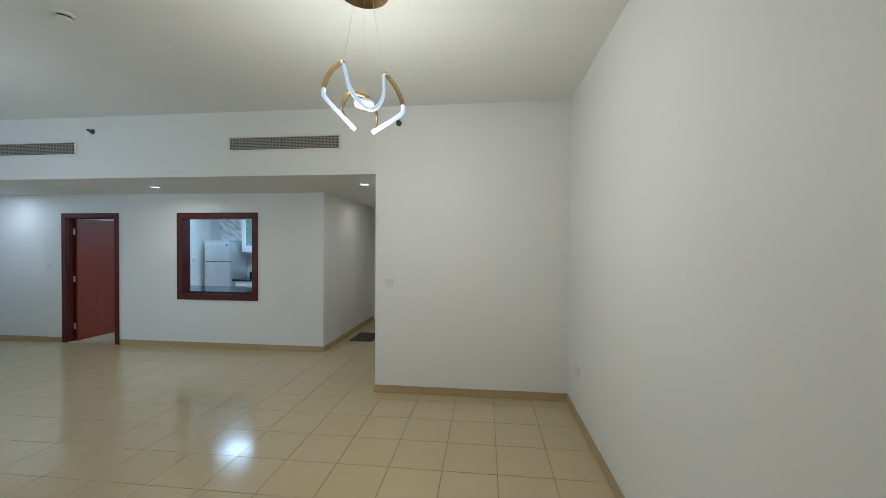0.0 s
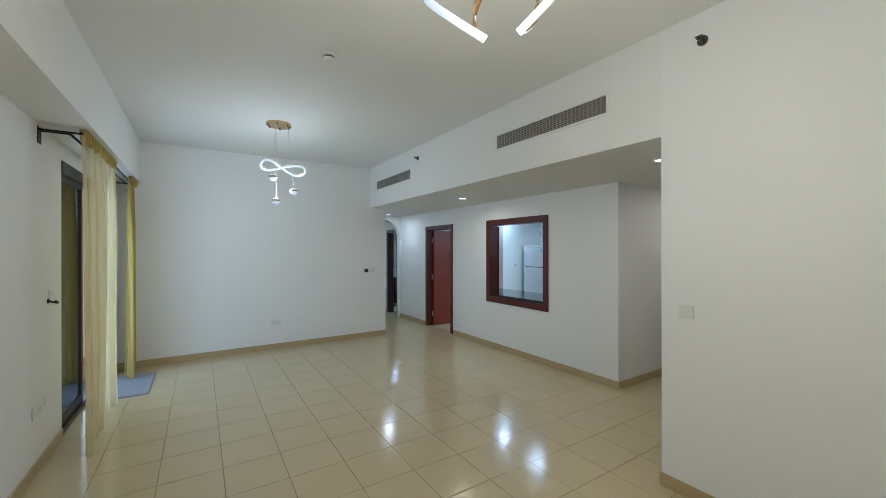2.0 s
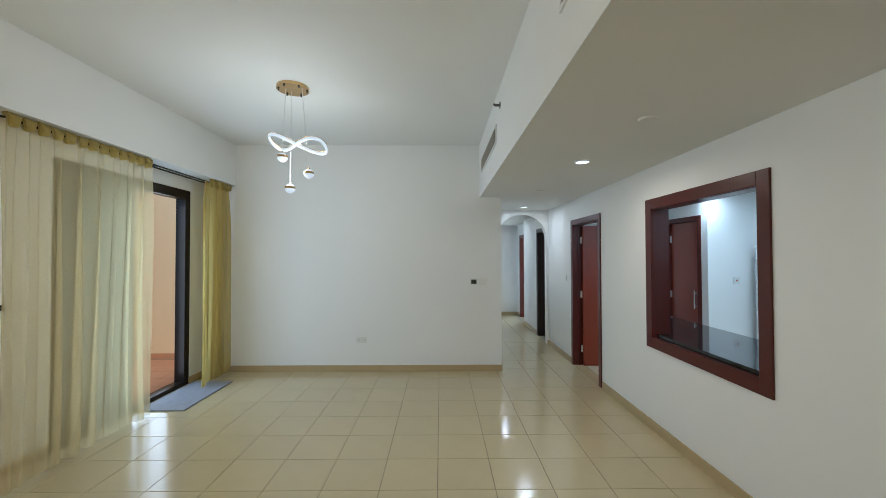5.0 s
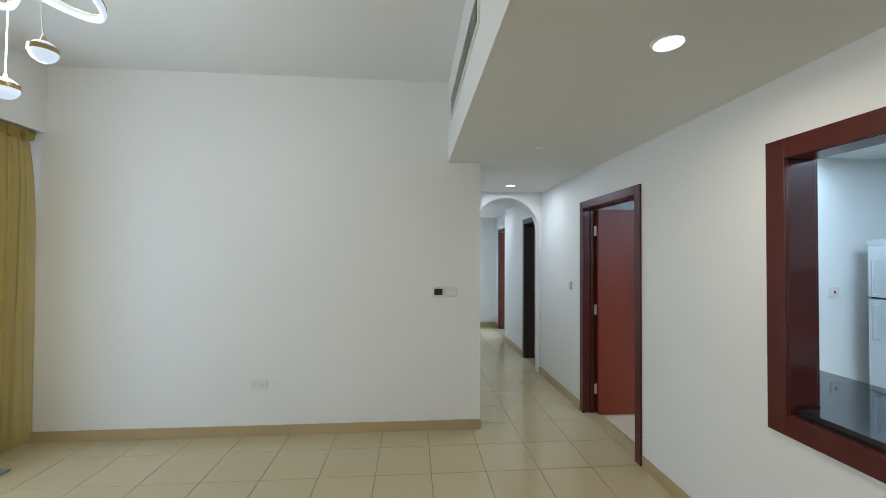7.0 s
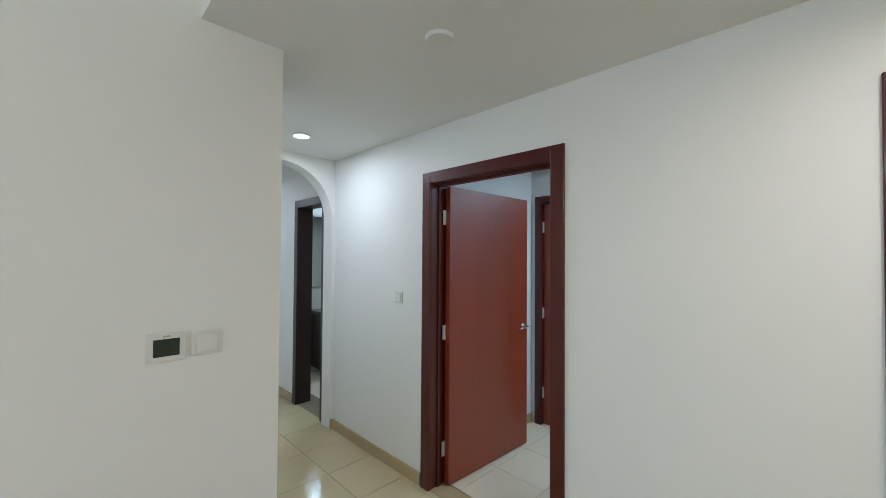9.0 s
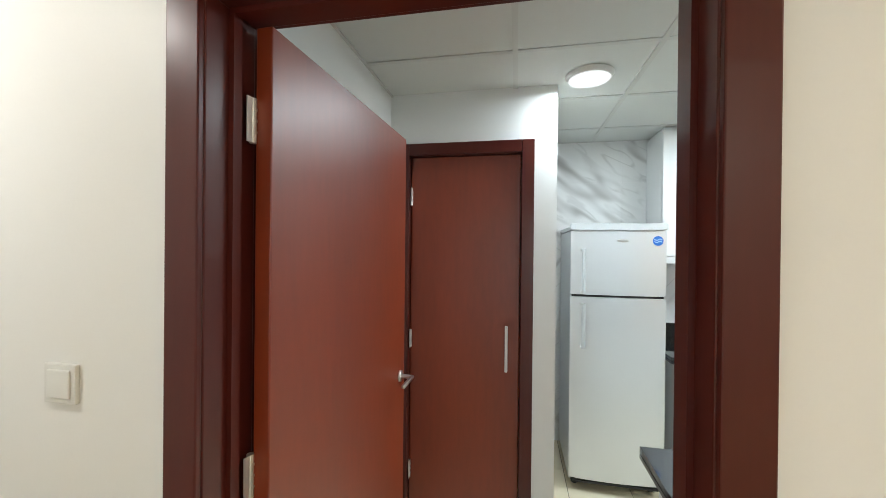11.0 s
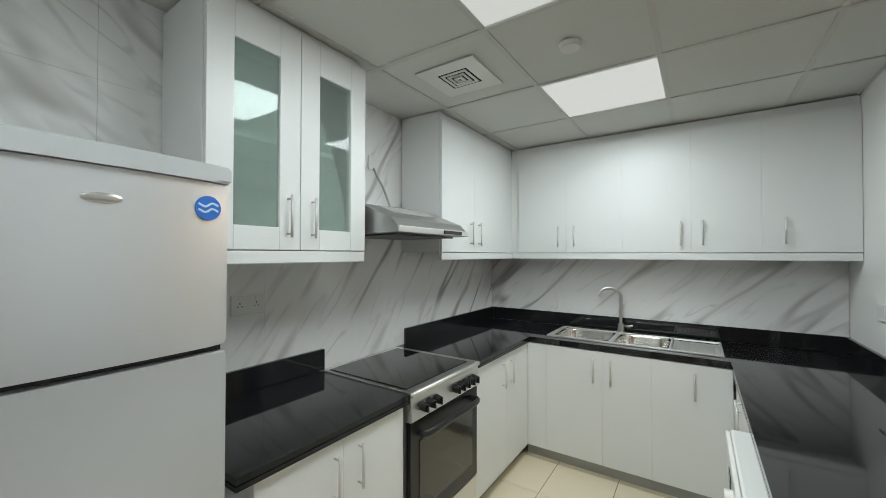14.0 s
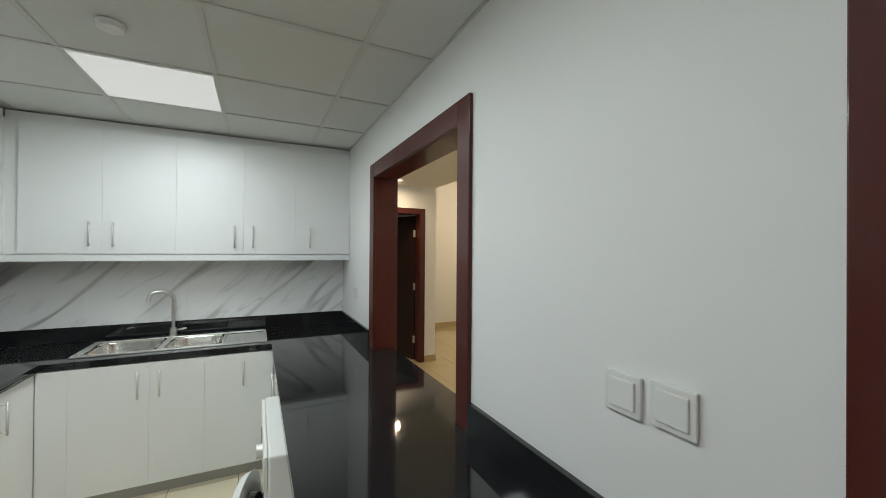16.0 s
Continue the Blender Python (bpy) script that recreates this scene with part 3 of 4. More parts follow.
def header(parent, y0, y1, x, z, count, material):
    """Pinch pleats, one small gathered tuft each."""
    for k in range(count):
        y = y0 + (k + 0.5) * (y1 - y0) / count
        w = (y1 - y0) / count * 0.50
        bm = bmesh.new()
        add_prism(bm, [(y - w, z), (y - w * 0.9, z - 0.012 * (k % 2)), (y + w, z - 0.004), (y + w * 0.62, z - 0.085), (y - w * 0.5, z - 0.095)], "x", x - 0.01, x + 0.035)
        bmesh.ops.bevel(bm, geom=list(bm.edges), offset=0.006, segments=2, affect="EDGES")
        part("pleat", bm, material, parent, smooth=True)


sheer = empty("sheer_curtain", "pale yellow sheer curtain with pinch pleats before the balcony door", "curtain", "balcony curtains")
drape(sheer, "curtain_cloth", 4.36, 5.72, 1.35, 0.02, 2.57, 8, 0.055, SHEER, 3, 0.98)
header(sheer, 4.40, 5.72, 1.34, 2.615, 13, CURTAIN)
must = empty("mustard_curtain", "gathered mustard yellow curtain beside the far wall", "curtain", "balcony curtains")
drape(must, "curtain_cloth", 6.50, 7.18, 1.36, 0.02, 2.57, 5, 0.04, CURTAIN, 8, 0.74)
header(must, 6.69, 7.15, 1.36, 2.615, 4, CURTAIN)
for rx, ra, rb in ((1.35, 4.37, 7.17), (1.27, 4.42, 7.17)):
    rod = empty("curtain_rod", "thin dark metal curtain rod below the beam", "curtain rod", "curtain rods")
    part("rod", tube([(rx, ra, 2.575), (rx, rb, 2.575)], 0.009, 10), BRONZE, rod, smooth=True)
    for by in (ra + 0.03, 5.8, 7.1):
        br = box(1.10, rx, by - 0.006, by + 0.006, 2.568, 2.582, 0.002)
        add_box(br, 1.10, 1.106, by - 0.012, by + 0.012, 2.47, 2.60, 0.002)
        part("bracket", br, BRONZE, rod)

mat = bmesh.new()
add_box(mat, 1.14, 1.63, 5.84, 6.76, 0.0, 0.016, 0.006)
tagged(part("door_mat", mat, MATC), "flat grey blue pile mat by the balcony door", "mat")
mat = bmesh.new()
add_box(mat, 7.0, 7.6, 2.45, 2.85, 0.0, 0.012, 0.005)
tagged(part("entrance_mat", mat, MATD), "dark brown doormat in the entrance corridor", "mat")


# ---- fixtures ----
def vent(y0, y1, z0, z1):
    ob = empty("air_vent", "long aluminium air conditioning grille in the ceiling box", "air vent", "wall grilles", at=(4.875, (y0 + y1) / 2, (z0 + z1) / 2))
    h, w = (z1 - z0) / 2, (y1 - y0) / 2
    # Flat dark sheet in place of the shaded duct behind the slats.
    part("backing", box(-0.004, -0.001, -w, w, -h, h), HOLLOW_SHADE, ob)
    fr = bmesh.new()
    for d in ((-w - 0.025, w + 0.025, h, h + 0.022), (-w - 0.025, w + 0.025, -h - 0.022, -h), (-w - 0.025, -w, -h, h), (w, w + 0.025, -h, h)):
        add_box(fr, -0.012, 0, d[0], d[1], d[2], d[3], 0.002)
    part("frame", fr, WHITEP, ob)
    for k in range(8):
        z = -h + (k + 0.5) * 2 * h / 8
        sl = bmesh.new()
        add_prism(sl, [(-0.012, z - 0.002), (-0.012, z + 0.001), (-0.004, z + 0.011), (-0.004, z + 0.008)], "y", -w, w)
        part("slat", sl, ALU, ob)
    for k in range(1, 32):
        y = -w + k * w / 16
        part("blade", box(-0.0155, -0.012, y - 0.005, y + 0.005, -h, h), ALU, ob)


vent(2.19, 3.51, 2.755, 2.895)
vent(5.55, 6.84, 2.755, 2.895)


def round_fixture(name, label, category, group, x, y, z, r, drop, material, lens=None):
    ob = empty(name, label, category, group, at=(x, y, z))
    rim = bmesh.new()
    add_cyl(rim, (0, 0, -drop), (0, 0, 0), r * 0.88, r, 36)
    part("housing", rim, material, ob, smooth=False)
    if lens:
        part("lens", cyl((0, 0, -drop - 0.003), (0, 0, -drop + 0.001), r * 0.84, seg=32), lens, ob)
    return ob


# Last two, past the arch and in the corridor, are added fittings.
for px, py in ((5.57, 5.14), (5.57, 2.12), (5.74, 8.25), (5.74, 10.6), (7.4, 2.38)):
    round_fixture("downlight", "small round recessed ceiling downlight, switched on", "downlight", "downlights", px, py, SOFF, 0.066, 0.008, WHITEP, DOWN)
for px, py in ((5.58, 4.09), (5.58, 6.65)):
    round_fixture("speaker_cap", "flat white round cap on the dropped ceiling", "ceiling cap", "ceiling caps", px, py, SOFF, 0.06, 0.012, WHITEP)
round_fixture("heat_detector", "flat white round heat detector on the kitchen ceiling", "detector", "", 7.67, 4.78, KC, 0.047, 0.022, WHITEP)
round_fixture("round_light", "round white ceiling light, switched on", "ceiling light", "", 7.64, 6.51, KC, 0.115, 0.02, WHITEP, PANEL)


def smoke(x, y, z, collar):
    ob = round_fixture("smoke_detector", "round white smoke detector on the ceiling", "smoke detector", "smoke detectors", x, y, z, 0.062, 0.018, WHITEP)
    part("collar", cyl((0, 0, -0.03), (0, 0, -0.018), 0.04, seg=28), collar, ob)
    part("sensor_head", cyl((0, 0, -0.048), (0, 0, -0.03), 0.034, 0.044, seg=28), WHITEP, ob)


# Dark collar here: this detector's dim exposure is put into the colour.
smoke(2.99, 3.35, HIGH, DARKM)
smoke(7.65, 5.97, KC, GREYP)


def sprinkler(x, y, z):
    ob = empty("sprinkler", "small dark metal sidewall sprinkler on the ceiling box", "sprinkler", "sprinklers", at=(x, y, z))
    part("rosette", cyl((-0.006, 0, 0), (0, 0, 0), 0.032, seg=24), DARKM, ob)
    part("nozzle", cyl((-0.05, 0, 0), (-0.006, 0, 0), 0.012, seg=14), DARKM, ob)
    part("deflector", box(-0.062, -0.052, -0.022, 0.022, 0.008, 0.016, 0.002), DARKM, ob)
    part("yoke", tube([(-0.05, -0.016, 0), (-0.062, 0, 0.008), (-0.05, 0.016, 0)], 0.004), DARKM, ob)


sprinkler(4.875, 1.50, 3.01)
sprinkler(4.875, 5.31, 3.02)


def plate(name, label, category, pos, turn, w, h, kind, group="wall plates"):
    """A wall plate; its face looks along -y before the turn."""
    ob = empty(name, label, category, group, at=pos)
    part("cover", box(-w / 2, w / 2, -0.010, 0, -h / 2, h / 2, 0.003), PLATE, ob)
    if kind == "socket":
        for s in (-w / 4, w / 4):
            # Raised black blocks stand for pin holes, their inner shade put in colour.
            holes = bmesh.new()
            for dx, dz, a, b in ((-0.009, 0.0, 0.003, 0.002), (0.009, 0.0, 0.003, 0.002), (0, 0.014, 0.002, 0.004)):
                add_box(holes, s + dx - a, s + dx + a, -0.0108, -0.0095, dz - b - 0.006, dz + b - 0.006)
            part("pin_hole_shade", holes, BLACKP, ob)
            part("rocker", box(s - 0.006, s + 0.006, -0.014, -0.0095, 0.022, 0.036, 0.001), WHITEP, ob)
    elif kind == "switch":
        part("rocker", box(-w * 0.36, w * 0.36, -0.014, -0.0095, -h * 0.36, h * 0.36, 0.003), WHITEP, ob)
    elif kind == "thermostat":
        part("display", box(-w * 0.33, w * 0.33, -0.0115, -0.0095, -h * 0.30, h * 0.30, 0.001), LCD, ob, "dark display window")
        part("button", box(-0.01, 0.01, -0.0115, -0.0095, h * 0.36, h * 0.42), GREYP, ob)
    elif kind == "red":
        part("rocker", box(-0.008, 0.008, -0.014, -0.0095, -0.012, 0.012, 0.002), shader("red switch", (0.4, 0.03, 0.02), 0.3), ob, "small red rocker")
    ob.rotation_euler = (0, 0, radians(turn))
    return ob


plate("thermostat", "white wall thermostat with a dark display", "thermostat", (4.79, 7.195, 1.257), 0, 0.115, 0.10, "thermostat")
plate("light_switch", "white light switch beside the thermostat", "light switch", (4.912, 7.195, 1.257), 0, 0.10, 0.088, "switch")
plate("wall_socket", "white double socket low on the far wall", "socket", (3.208, 7.195, 0.443), 0, 0.15, 0.088, "socket")
plate("light_switch", "white light switch beside the kitchen door frame", "light switch", (6.30, 7.80, 1.273), -90, 0.085, 0.085, "switch")
plate("wall_socket", "white double socket low on the side wall", "socket", (4.43, -0.342, 0.475), 180, 0.15, 0.088, "socket")
plate("light_switch", "white light switch on the plain wall panel", "light switch", (4.875, 1.60, 1.24), -90, 0.088, 0.085, "blank")
plate("wall_socket", "white double socket beside the balcony door", "socket", (1.10, 4.34, 0.46), 90, 0.15, 0.088, "socket")
plate("wall_socket", "white socket beside the balcony door", "socket", (1.10, 4.50, 0.47), 90, 0.088, 0.088, "socket")
plate("light_switch", "white switch plate near the curtain", "light switch", (1.10, 4.68, 1.29), 90, 0.085, 0.085, "blank")
hk = cyl((1.10, 4.62, 1.25), (1.108, 4.62, 1.25), 0.02)
add_tube(hk, spline([(1.106, 4.62, 1.25), (1.15, 4.61, 1.235), (1.17, 4.58, 1.24), (1.165, 4.54, 1.255)], 5), 0.008)
tagged(part("curtain_hook", hk, BRONZE, smooth=True), "dark metal curtain tie hook on the wall", "hook")
plate("light_switch", "large white light switch beside the serving hatch", "light switch", (6.44, 6.094, 1.26), 90, 0.088, 0.088, "switch")
plate("light_switch", "large white light switch near the kitchen door", "light switch", (6.44, 6.203, 1.266), 90, 0.092, 0.09, "switch")
plate("wall_socket", "white socket in the corner over the worktop", "socket", (6.44, 3.62, 1.22), 90, 0.09, 0.088, "blank")
plate("wall_socket", "white double socket on the marble splashback", "socket", (8.887, 5.53, 1.285), -90, 0.15, 0.088, "socket")
plate("cooker_switch", "white cooker switch with a red rocker", "light switch", (8.1, 6.65, 1.30), 0, 0.088, 0.088, "red")


# ---- lamps ----
def chandelier():
    """One closed ribbon, bent like the seam of a ball: two tall side loops, a dip below the disc and an arch behind it."""
    ob = empty("ribbon_chandelier", "gold ribbon chandelier with glowing white light strips", "chandelier", at=(2.95, 1.27, HIGH))
    part("ceiling_plate", cyl((0, 0, -0.03), (0, 0, 0), 0.15, seg=48), GOLD, ob, "round polished gold plate")
    side, away = Vector((0.611, -0.791, 0)), Vector((0.791, 0.611, 0))

    def at(u, d, z):
        return side * u + away * d + Vector((0, 0, 2.515 - HIGH + z))
    dip = [(-0.125, 0.0, 0.205), (-0.118, -0.02, 0.15), (-0.105, -0.05, 0.06), (-0.06, -0.08, -0.025), (0, -0.09, -0.06)]
    dip += [(-u, d, z) for u, d, z in dip[-2::-1]]
    part("light_strip", tube(spline([at(*p) for p in dip], 7), 0.009, 8, 0.013), LED, ob, "glowing white light strip", smooth=True)
    arch_run = [(-0.07, 0.02, -0.145), (-0.10, 0.05, -0.10), (-0.108, 0.07, -0.02), (-0.07, 0.09, 0.065), (0, 0.10, 0.095)]
    arch_run += [(-u, d, z) for u, d, z in arch_run[-2::-1]]
    pts = spline([at(*p) for p in arch_run], 7)
    part("gold_ribbon", tube(pts, 0.004, 6, 0.013), GOLD, ob, "curved gold metal ribbon", smooth=True)
    part("light_strip", tube([p + away * 0.006 - Vector((0, 0, 0.004)) for p in pts], 0.005, 8, 0.007), LED, ob, "glowing white light strip", smooth=True)
    for m in (-1, 1):
        arm = [(-0.055, 0.0, -0.165), (-0.15, -0.02, -0.095), (-0.225, -0.03, -0.035), (-0.247, -0.03, -0.005), (-0.243, -0.025, 0.03)]
        part("light_strip", tube(spline([at(m * -u, d, z) for u, d, z in arm], 7), 0.010, 8, 0.014), LED, ob, "glowing white light strip", smooth=True)
        loop = [(-0.245, -0.027, 0.02), (-0.232, -0.02, 0.075), (-0.20, -0.01, 0.14), (-0.155, 0.0, 0.195), (-0.13, 0.0, 0.21), (-0.122, -0.005, 0.195)]
        pts = spline([at(m * -u, d, z) for u, d, z in loop], 7)
        part("gold_ribbon", tube(pts, 0.004, 6, 0.016), GOLD, ob, "curved gold metal ribbon", smooth=True)
        part("light_strip", tube([p + side * 0.008 * m for p in pts], 0.004, 8, 0.005), LED, ob, "glowing white light strip", smooth=True)
    disc = cyl(at(0, 0, -0.02), at(0, 0, 0.012), 0.052, 0.064, 32)
    bmesh.ops.bevel(disc, geom=[e for e in disc.edges if abs(e.verts[0].co.z - e.verts[1].co.z) < 1e-5], offset=0.008, segments=3, affect="EDGES")
    part("centre_disc", disc, LED, ob, "glowing white disc", smooth=True)
    part("disc_cap", cyl(at(0, 0, 0.012), at(0, 0, 0.024), 0.06, 0.05, 32), GOLD, ob, "gold cap over the disc")
    for end in ((0, 0, 0.024), (-0.125, 0, 0.205), (0.125, 0, 0.205)):
        p = at(*end)
        part("suspension_wire", cyl(p, (p.x * 0.4, p.y * 0.4, -0.03), 0.0012, seg=6), SATIN, ob)


def pendant():
    ob = empty("pendant_chandelier", "gold chandelier with a glowing loop and three hanging globes", "chandelier", at=(2.945, 5.34, HIGH))
    part("ceiling_plate", cyl((0, 0, -0.026), (0, 0, 0), 0.145, seg=48), GOLD, ob, "round polished gold plate")
    for k in range(6):
        a = k * math.pi / 3 + 0.25
        part("knob", cyl((0.125 * math.cos(a), 0.125 * math.sin(a), -0.042), (0.125 * math.cos(a), 0.125 * math.sin(a), -0.026), 0.008), DARKM, ob, "small dark knob")
    loop = []
    for k in range(65):
        t = 2 * math.pi * k / 64
        x = (0.28 if math.sin(t) > 0 else 0.23) * math.sin(t) + 0.03
        y = -0.115 * math.sin(2 * t)
        loop.append(Vector((x, y, -0.53 - 0.34 * y - 0.10 * x)))
    part("light_loop", tube(loop, 0.012, 8, 0.017), LED, ob, "glowing white figure-of-eight strip", smooth=True)
    part("gold_rim", tube([p + Vector((0, 0, 0.017)) for p in loop], 0.012, 6, 0.003), GOLD, ob, "thin gold rim along the loop", smooth=True)
    for x, y, z in ((-0.075, -0.05, 2.53), (-0.03, 0.02, 2.255), (0.165, -0.04, 2.38)):
        zz = z - HIGH
        part("cord", cyl((x, y, zz + 0.05), (x * 0.6, y, -0.026), 0.003, seg=8), WHITEP, ob)
        g = bmesh.new()
        bmesh.ops.create_uvsphere(g, u_segments=24, v_segments=14, radius=0.045, matrix=Matrix.Translation((x, y, zz)) @ Matrix.Diagonal((1, 1, 0.95, 1)))
        globe = part("globe", g, LED, ob, "glowing white globe", smooth=True)
        part("gold_band", cyl((x, y, zz - 0.002), (x, y, zz + 0.018), 0.047, 0.045, 28), GOLD, globe, "gold band round the globe")
        part("cap", cyl((x, y, zz + 0.04), (x, y, zz + 0.06), 0.012, 0.006), GOLD, globe)


chandelier()
pendant()

# ---- back rooms ----
van = empty("vanity", "dark wooden bathroom vanity with a black counter", "vanity", at=(0, 0, 0))
part("body", box(6.9, 8.2, 9.98, 10.44, 0.1, 0.80), DARKWOOD, van)
part("counter", box(6.86, 8.2, 9.93, 10.44, 0.80, 0.85, 0.004), GRANITE, van)
for vx in (7.0, 7.42, 7.84):
    part("door", box(vx, vx + 0.36, 9.965, 9.979, 0.15, 0.78, 0.003), DARKWOOD, van)
bas = bmesh.new()
bmesh.ops.create_uvsphere(bas, u_segments=24, v_segments=12, radius=0.2, matrix=Matrix.Translation((7.35, 10.18, 0.86)) @ Matrix.Diagonal((1.1, 0.8, 0.25, 1)))
tagged(part("wash_basin", bas, WHITEP, smooth=True), "white oval wash basin set in the black counter", "basin")
tagged(part("bathroom_mirror", box(6.9, 8.1, 10.43, 10.445, 1.15, 2.1), MIRROR), "large plain bathroom mirror above the vanity", "mirror")
oc = empty("ochre_curtain", "ochre bedroom curtain lit by daylight", "curtain")
drape(oc, "curtain_cloth", -7.6, -6.72, 12.27, 0.05, 2.4, 6, 0.04, OCHRE, 5)
oc.rotation_euler = (0, 0, radians(90))


# ---- kitchen ----
def bar_handle(parent, x, y, z0, z1, nx, ny):
    """An upright bar pull standing off a face whose outward normal is nx, ny."""
    bm = cyl((x + nx * 0.028, y + ny * 0.028, z0), (x + nx * 0.028, y + ny * 0.028, z1), 0.0055, seg=12)
    for z in (z0 + 0.015, z1 - 0.015):
        add_cyl(bm, (x, y, z), (x + nx * 0.028, y + ny * 0.028, z), 0.004, seg=8)
    part("bar_handle", bm, SATIN, parent, "satin steel bar handle", smooth=True)


def unit(name, label, x0, x1, y0, y1, z0, z1, face, doors, handles, hz, category="cabinet", group="kitchen cabinets", toe=False, body_top=None):
    """A cabinet; face is '-x' or '+y' or '+x'; doors: list of spans along the face; handles: places along it."""
    ob = empty(name, label, category, group)
    part("body", box(x0, x1, y0, y1, z0, body_top or z1), LACQ, ob)
    for a, b in doors:
        if face == "-x":
            part("door", box(x0 - 0.02, x0 - 0.001, a + 0.0004, b - 0.0004, z0 + 0.002, z1 - 0.004, 0.0008), LACQ, ob)
        elif face == "+x":
            part("door", box(x1 + 0.001, x1 + 0.02, a + 0.0004, b - 0.0004, z0 + 0.002, z1 - 0.004, 0.0008), LACQ, ob)
        else:
            part("door", box(a + 0.0004, b - 0.0004, y1 + 0.001, y1 + 0.02, z0 + 0.002, z1 - 0.004, 0.0008), LACQ, ob)
    for h in handles:
        if face == "-x":
            bar_handle(ob, x0 - 0.02, h, hz, hz + 0.165, -1, 0)
        elif face == "+x":
            bar_handle(ob, x1 + 0.02, h, hz, hz + 0.165, 1, 0)
        else:
            bar_handle(ob, h, y1 + 0.02, hz, hz + 0.165, 0, 1)
    if toe:
        d = {"-x": (x0 + 0.04, x1, y0, y1), "+x": (x0, x1 - 0.04, y0, y1), "+y": (x0, x1, y0, y1 - 0.04)}[face]
        part("plinth", box(*d, 0, z0), GREYP, ob, "grey plinth strip")
    return ob


BT = 0.855
unit("base_cabinet", "white two-door base cabinet between fridge and cooker", 8.30, 8.88, 5.17, 5.84, 0.09, BT, "-x", [(5.17, 5.505), (5.505, 5.84)], [5.545, 5.432], 0.64, toe=True)
unit("base_cabinet", "white two-door base cabinet beside the cooker", 8.30, 8.88, 3.70, 4.515, 0.09, BT, "-x", [(3.722, 4.10), (4.10, 4.515)], [4.165, 4.04], 0.64, toe=True)
unit("sink_cabinet", "white base cabinet below the steel sink", 7.045, 8.30, 3.12, 3.70, 0.09, BT, "+y", [(7.05, 7.46), (7.46, 7.755), (7.755, 8.14), (8.14, 8.278)], [7.235, 7.70, 7.81], 0.64, toe=True, body_top=0.72)
unit("base_cabinet", "white base cabinet below the hatch worktop", 6.47, 7.02, 3.72, 4.60, 0.09, BT, "+x", [(3.76, 4.18), (4.18, 4.60)], [4.12, 4.24], 0.64, toe=True)
unit("base_cabinet", "white base cabinet at the end of the hatch worktop", 6.47, 7.02, 5.24, 6.38, 0.09, BT, "+x", [(5.24, 5.81), (5.81, 6.38)], [5.75, 5.87], 0.64, toe=True)


def upper(name, label, face, x0, x1, y0, y1, doors, handles):
    ob = unit(name, label, x0, x1, y0, y1, 1.525, 2.37, face, doors, handles, 1.575)
    if face == "-x":
        part("pelmet", box(x0 - 0.018, x0, y0, y1, 1.475, 1.521, 0.003), LACQ, ob)
        part("cornice", box(x0 + 0.004, x1, y0, y1, 2.37, KC - 0.007), LACQ, ob)
    else:
        part("pelmet", box(x0, x1, y1, y1 + 0.018, 1.475, 1.521, 0.003), LACQ, ob)
        part("cornice", box(x0, x1, y0, y1 - 0.004, 2.37, KC - 0.007), LACQ, ob)
    return ob


upper("wall_cabinet", "white two-door wall cabinet beside the cooker hood", "-x", 8.57, 8.88, 3.35, 4.475, [(3.52, 4.06), (4.06, 4.475)], [4.118, 4.0])
upper("wall_cabinet", "white wall cabinets above the sink", "+y", 6.442, 8.57, 3.12, 3.35, [(6.442, 6.88), (6.88, 7.25), (7.25, 7.68), (7.68, 8.09), (8.09, 8.50)], [6.77, 7.187, 7.312, 8.027, 8.153])

# glazed cabinet
gl = empty("glazed_cabinet", "white wall cabinet with two frosted green glass doors", "cabinet", "kitchen cabinets")
for d in ((8.56, 8.88, 5.15, 5.168, 1.525, 2.41), (8.56, 8.88, 5.847, 5.865, 1.525, 2.41), (8.56, 8.88, 5.168, 5.847, 1.525, 1.545), (8.56, 8.88, 5.168, 5.847, 2.39, KC), (8.865, 8.88, 5.168, 5.847, 1.545, 2.39)):
    part("carcass_panel", box(*d), LACQ, gl)
part("shelf", box(8.58, 8.865, 5.168, 5.847, 1.94, 1.96), LACQ, gl)
part("pelmet", box(8.542, 8.56, 5.15, 5.865, 1.475, 1.523, 0.003), LACQ, gl)
for a, b, hy in ((5.15, 5.5075, 5.453), (5.5075, 5.865, 5.564)):
    dr = bmesh.new()
    add_box(dr, 8.538, 8.559, a + 0.0015, a + 0.092, 1.527, 2.40, 0.002), add_box(dr, 8.538, 8.559, b - 0.092, b - 0.0015, 1.527, 2.40, 0.002)
    add_box(dr, 8.538, 8.559, a + 0.092, b - 0.092, 1.527, 1.613, 0.002), add_box(dr, 8.538, 8.559, a + 0.092, b - 0.092, 2.268, 2.40, 0.002)
    dob = part("door", dr, LACQ, gl)
    part("pane", box(8.546, 8.551, a + 0.088, b - 0.088, 1.609, 2.272), FROST, dob, "frosted green glass pane").visible_shadow = False
    bar_handle(gl, 8.538, hy, 1.575, 1.74, -1, 0)
mug = cyl((8.66, 5.70, 1.546), (8.66, 5.70, 1.62), 0.035, 0.04)
add_tube(mug, spline([(8.66, 5.735, 1.60), (8.66, 5.765, 1.595), (8.66, 5.765, 1.565), (8.66, 5.735, 1.56)], 5), 0.005)
tagged(part("mug", mug, WHITEP, smooth=False), "small white mug behind the frosted glass", "mug")

# worktops, with their low black upstands
SHX = 8.885


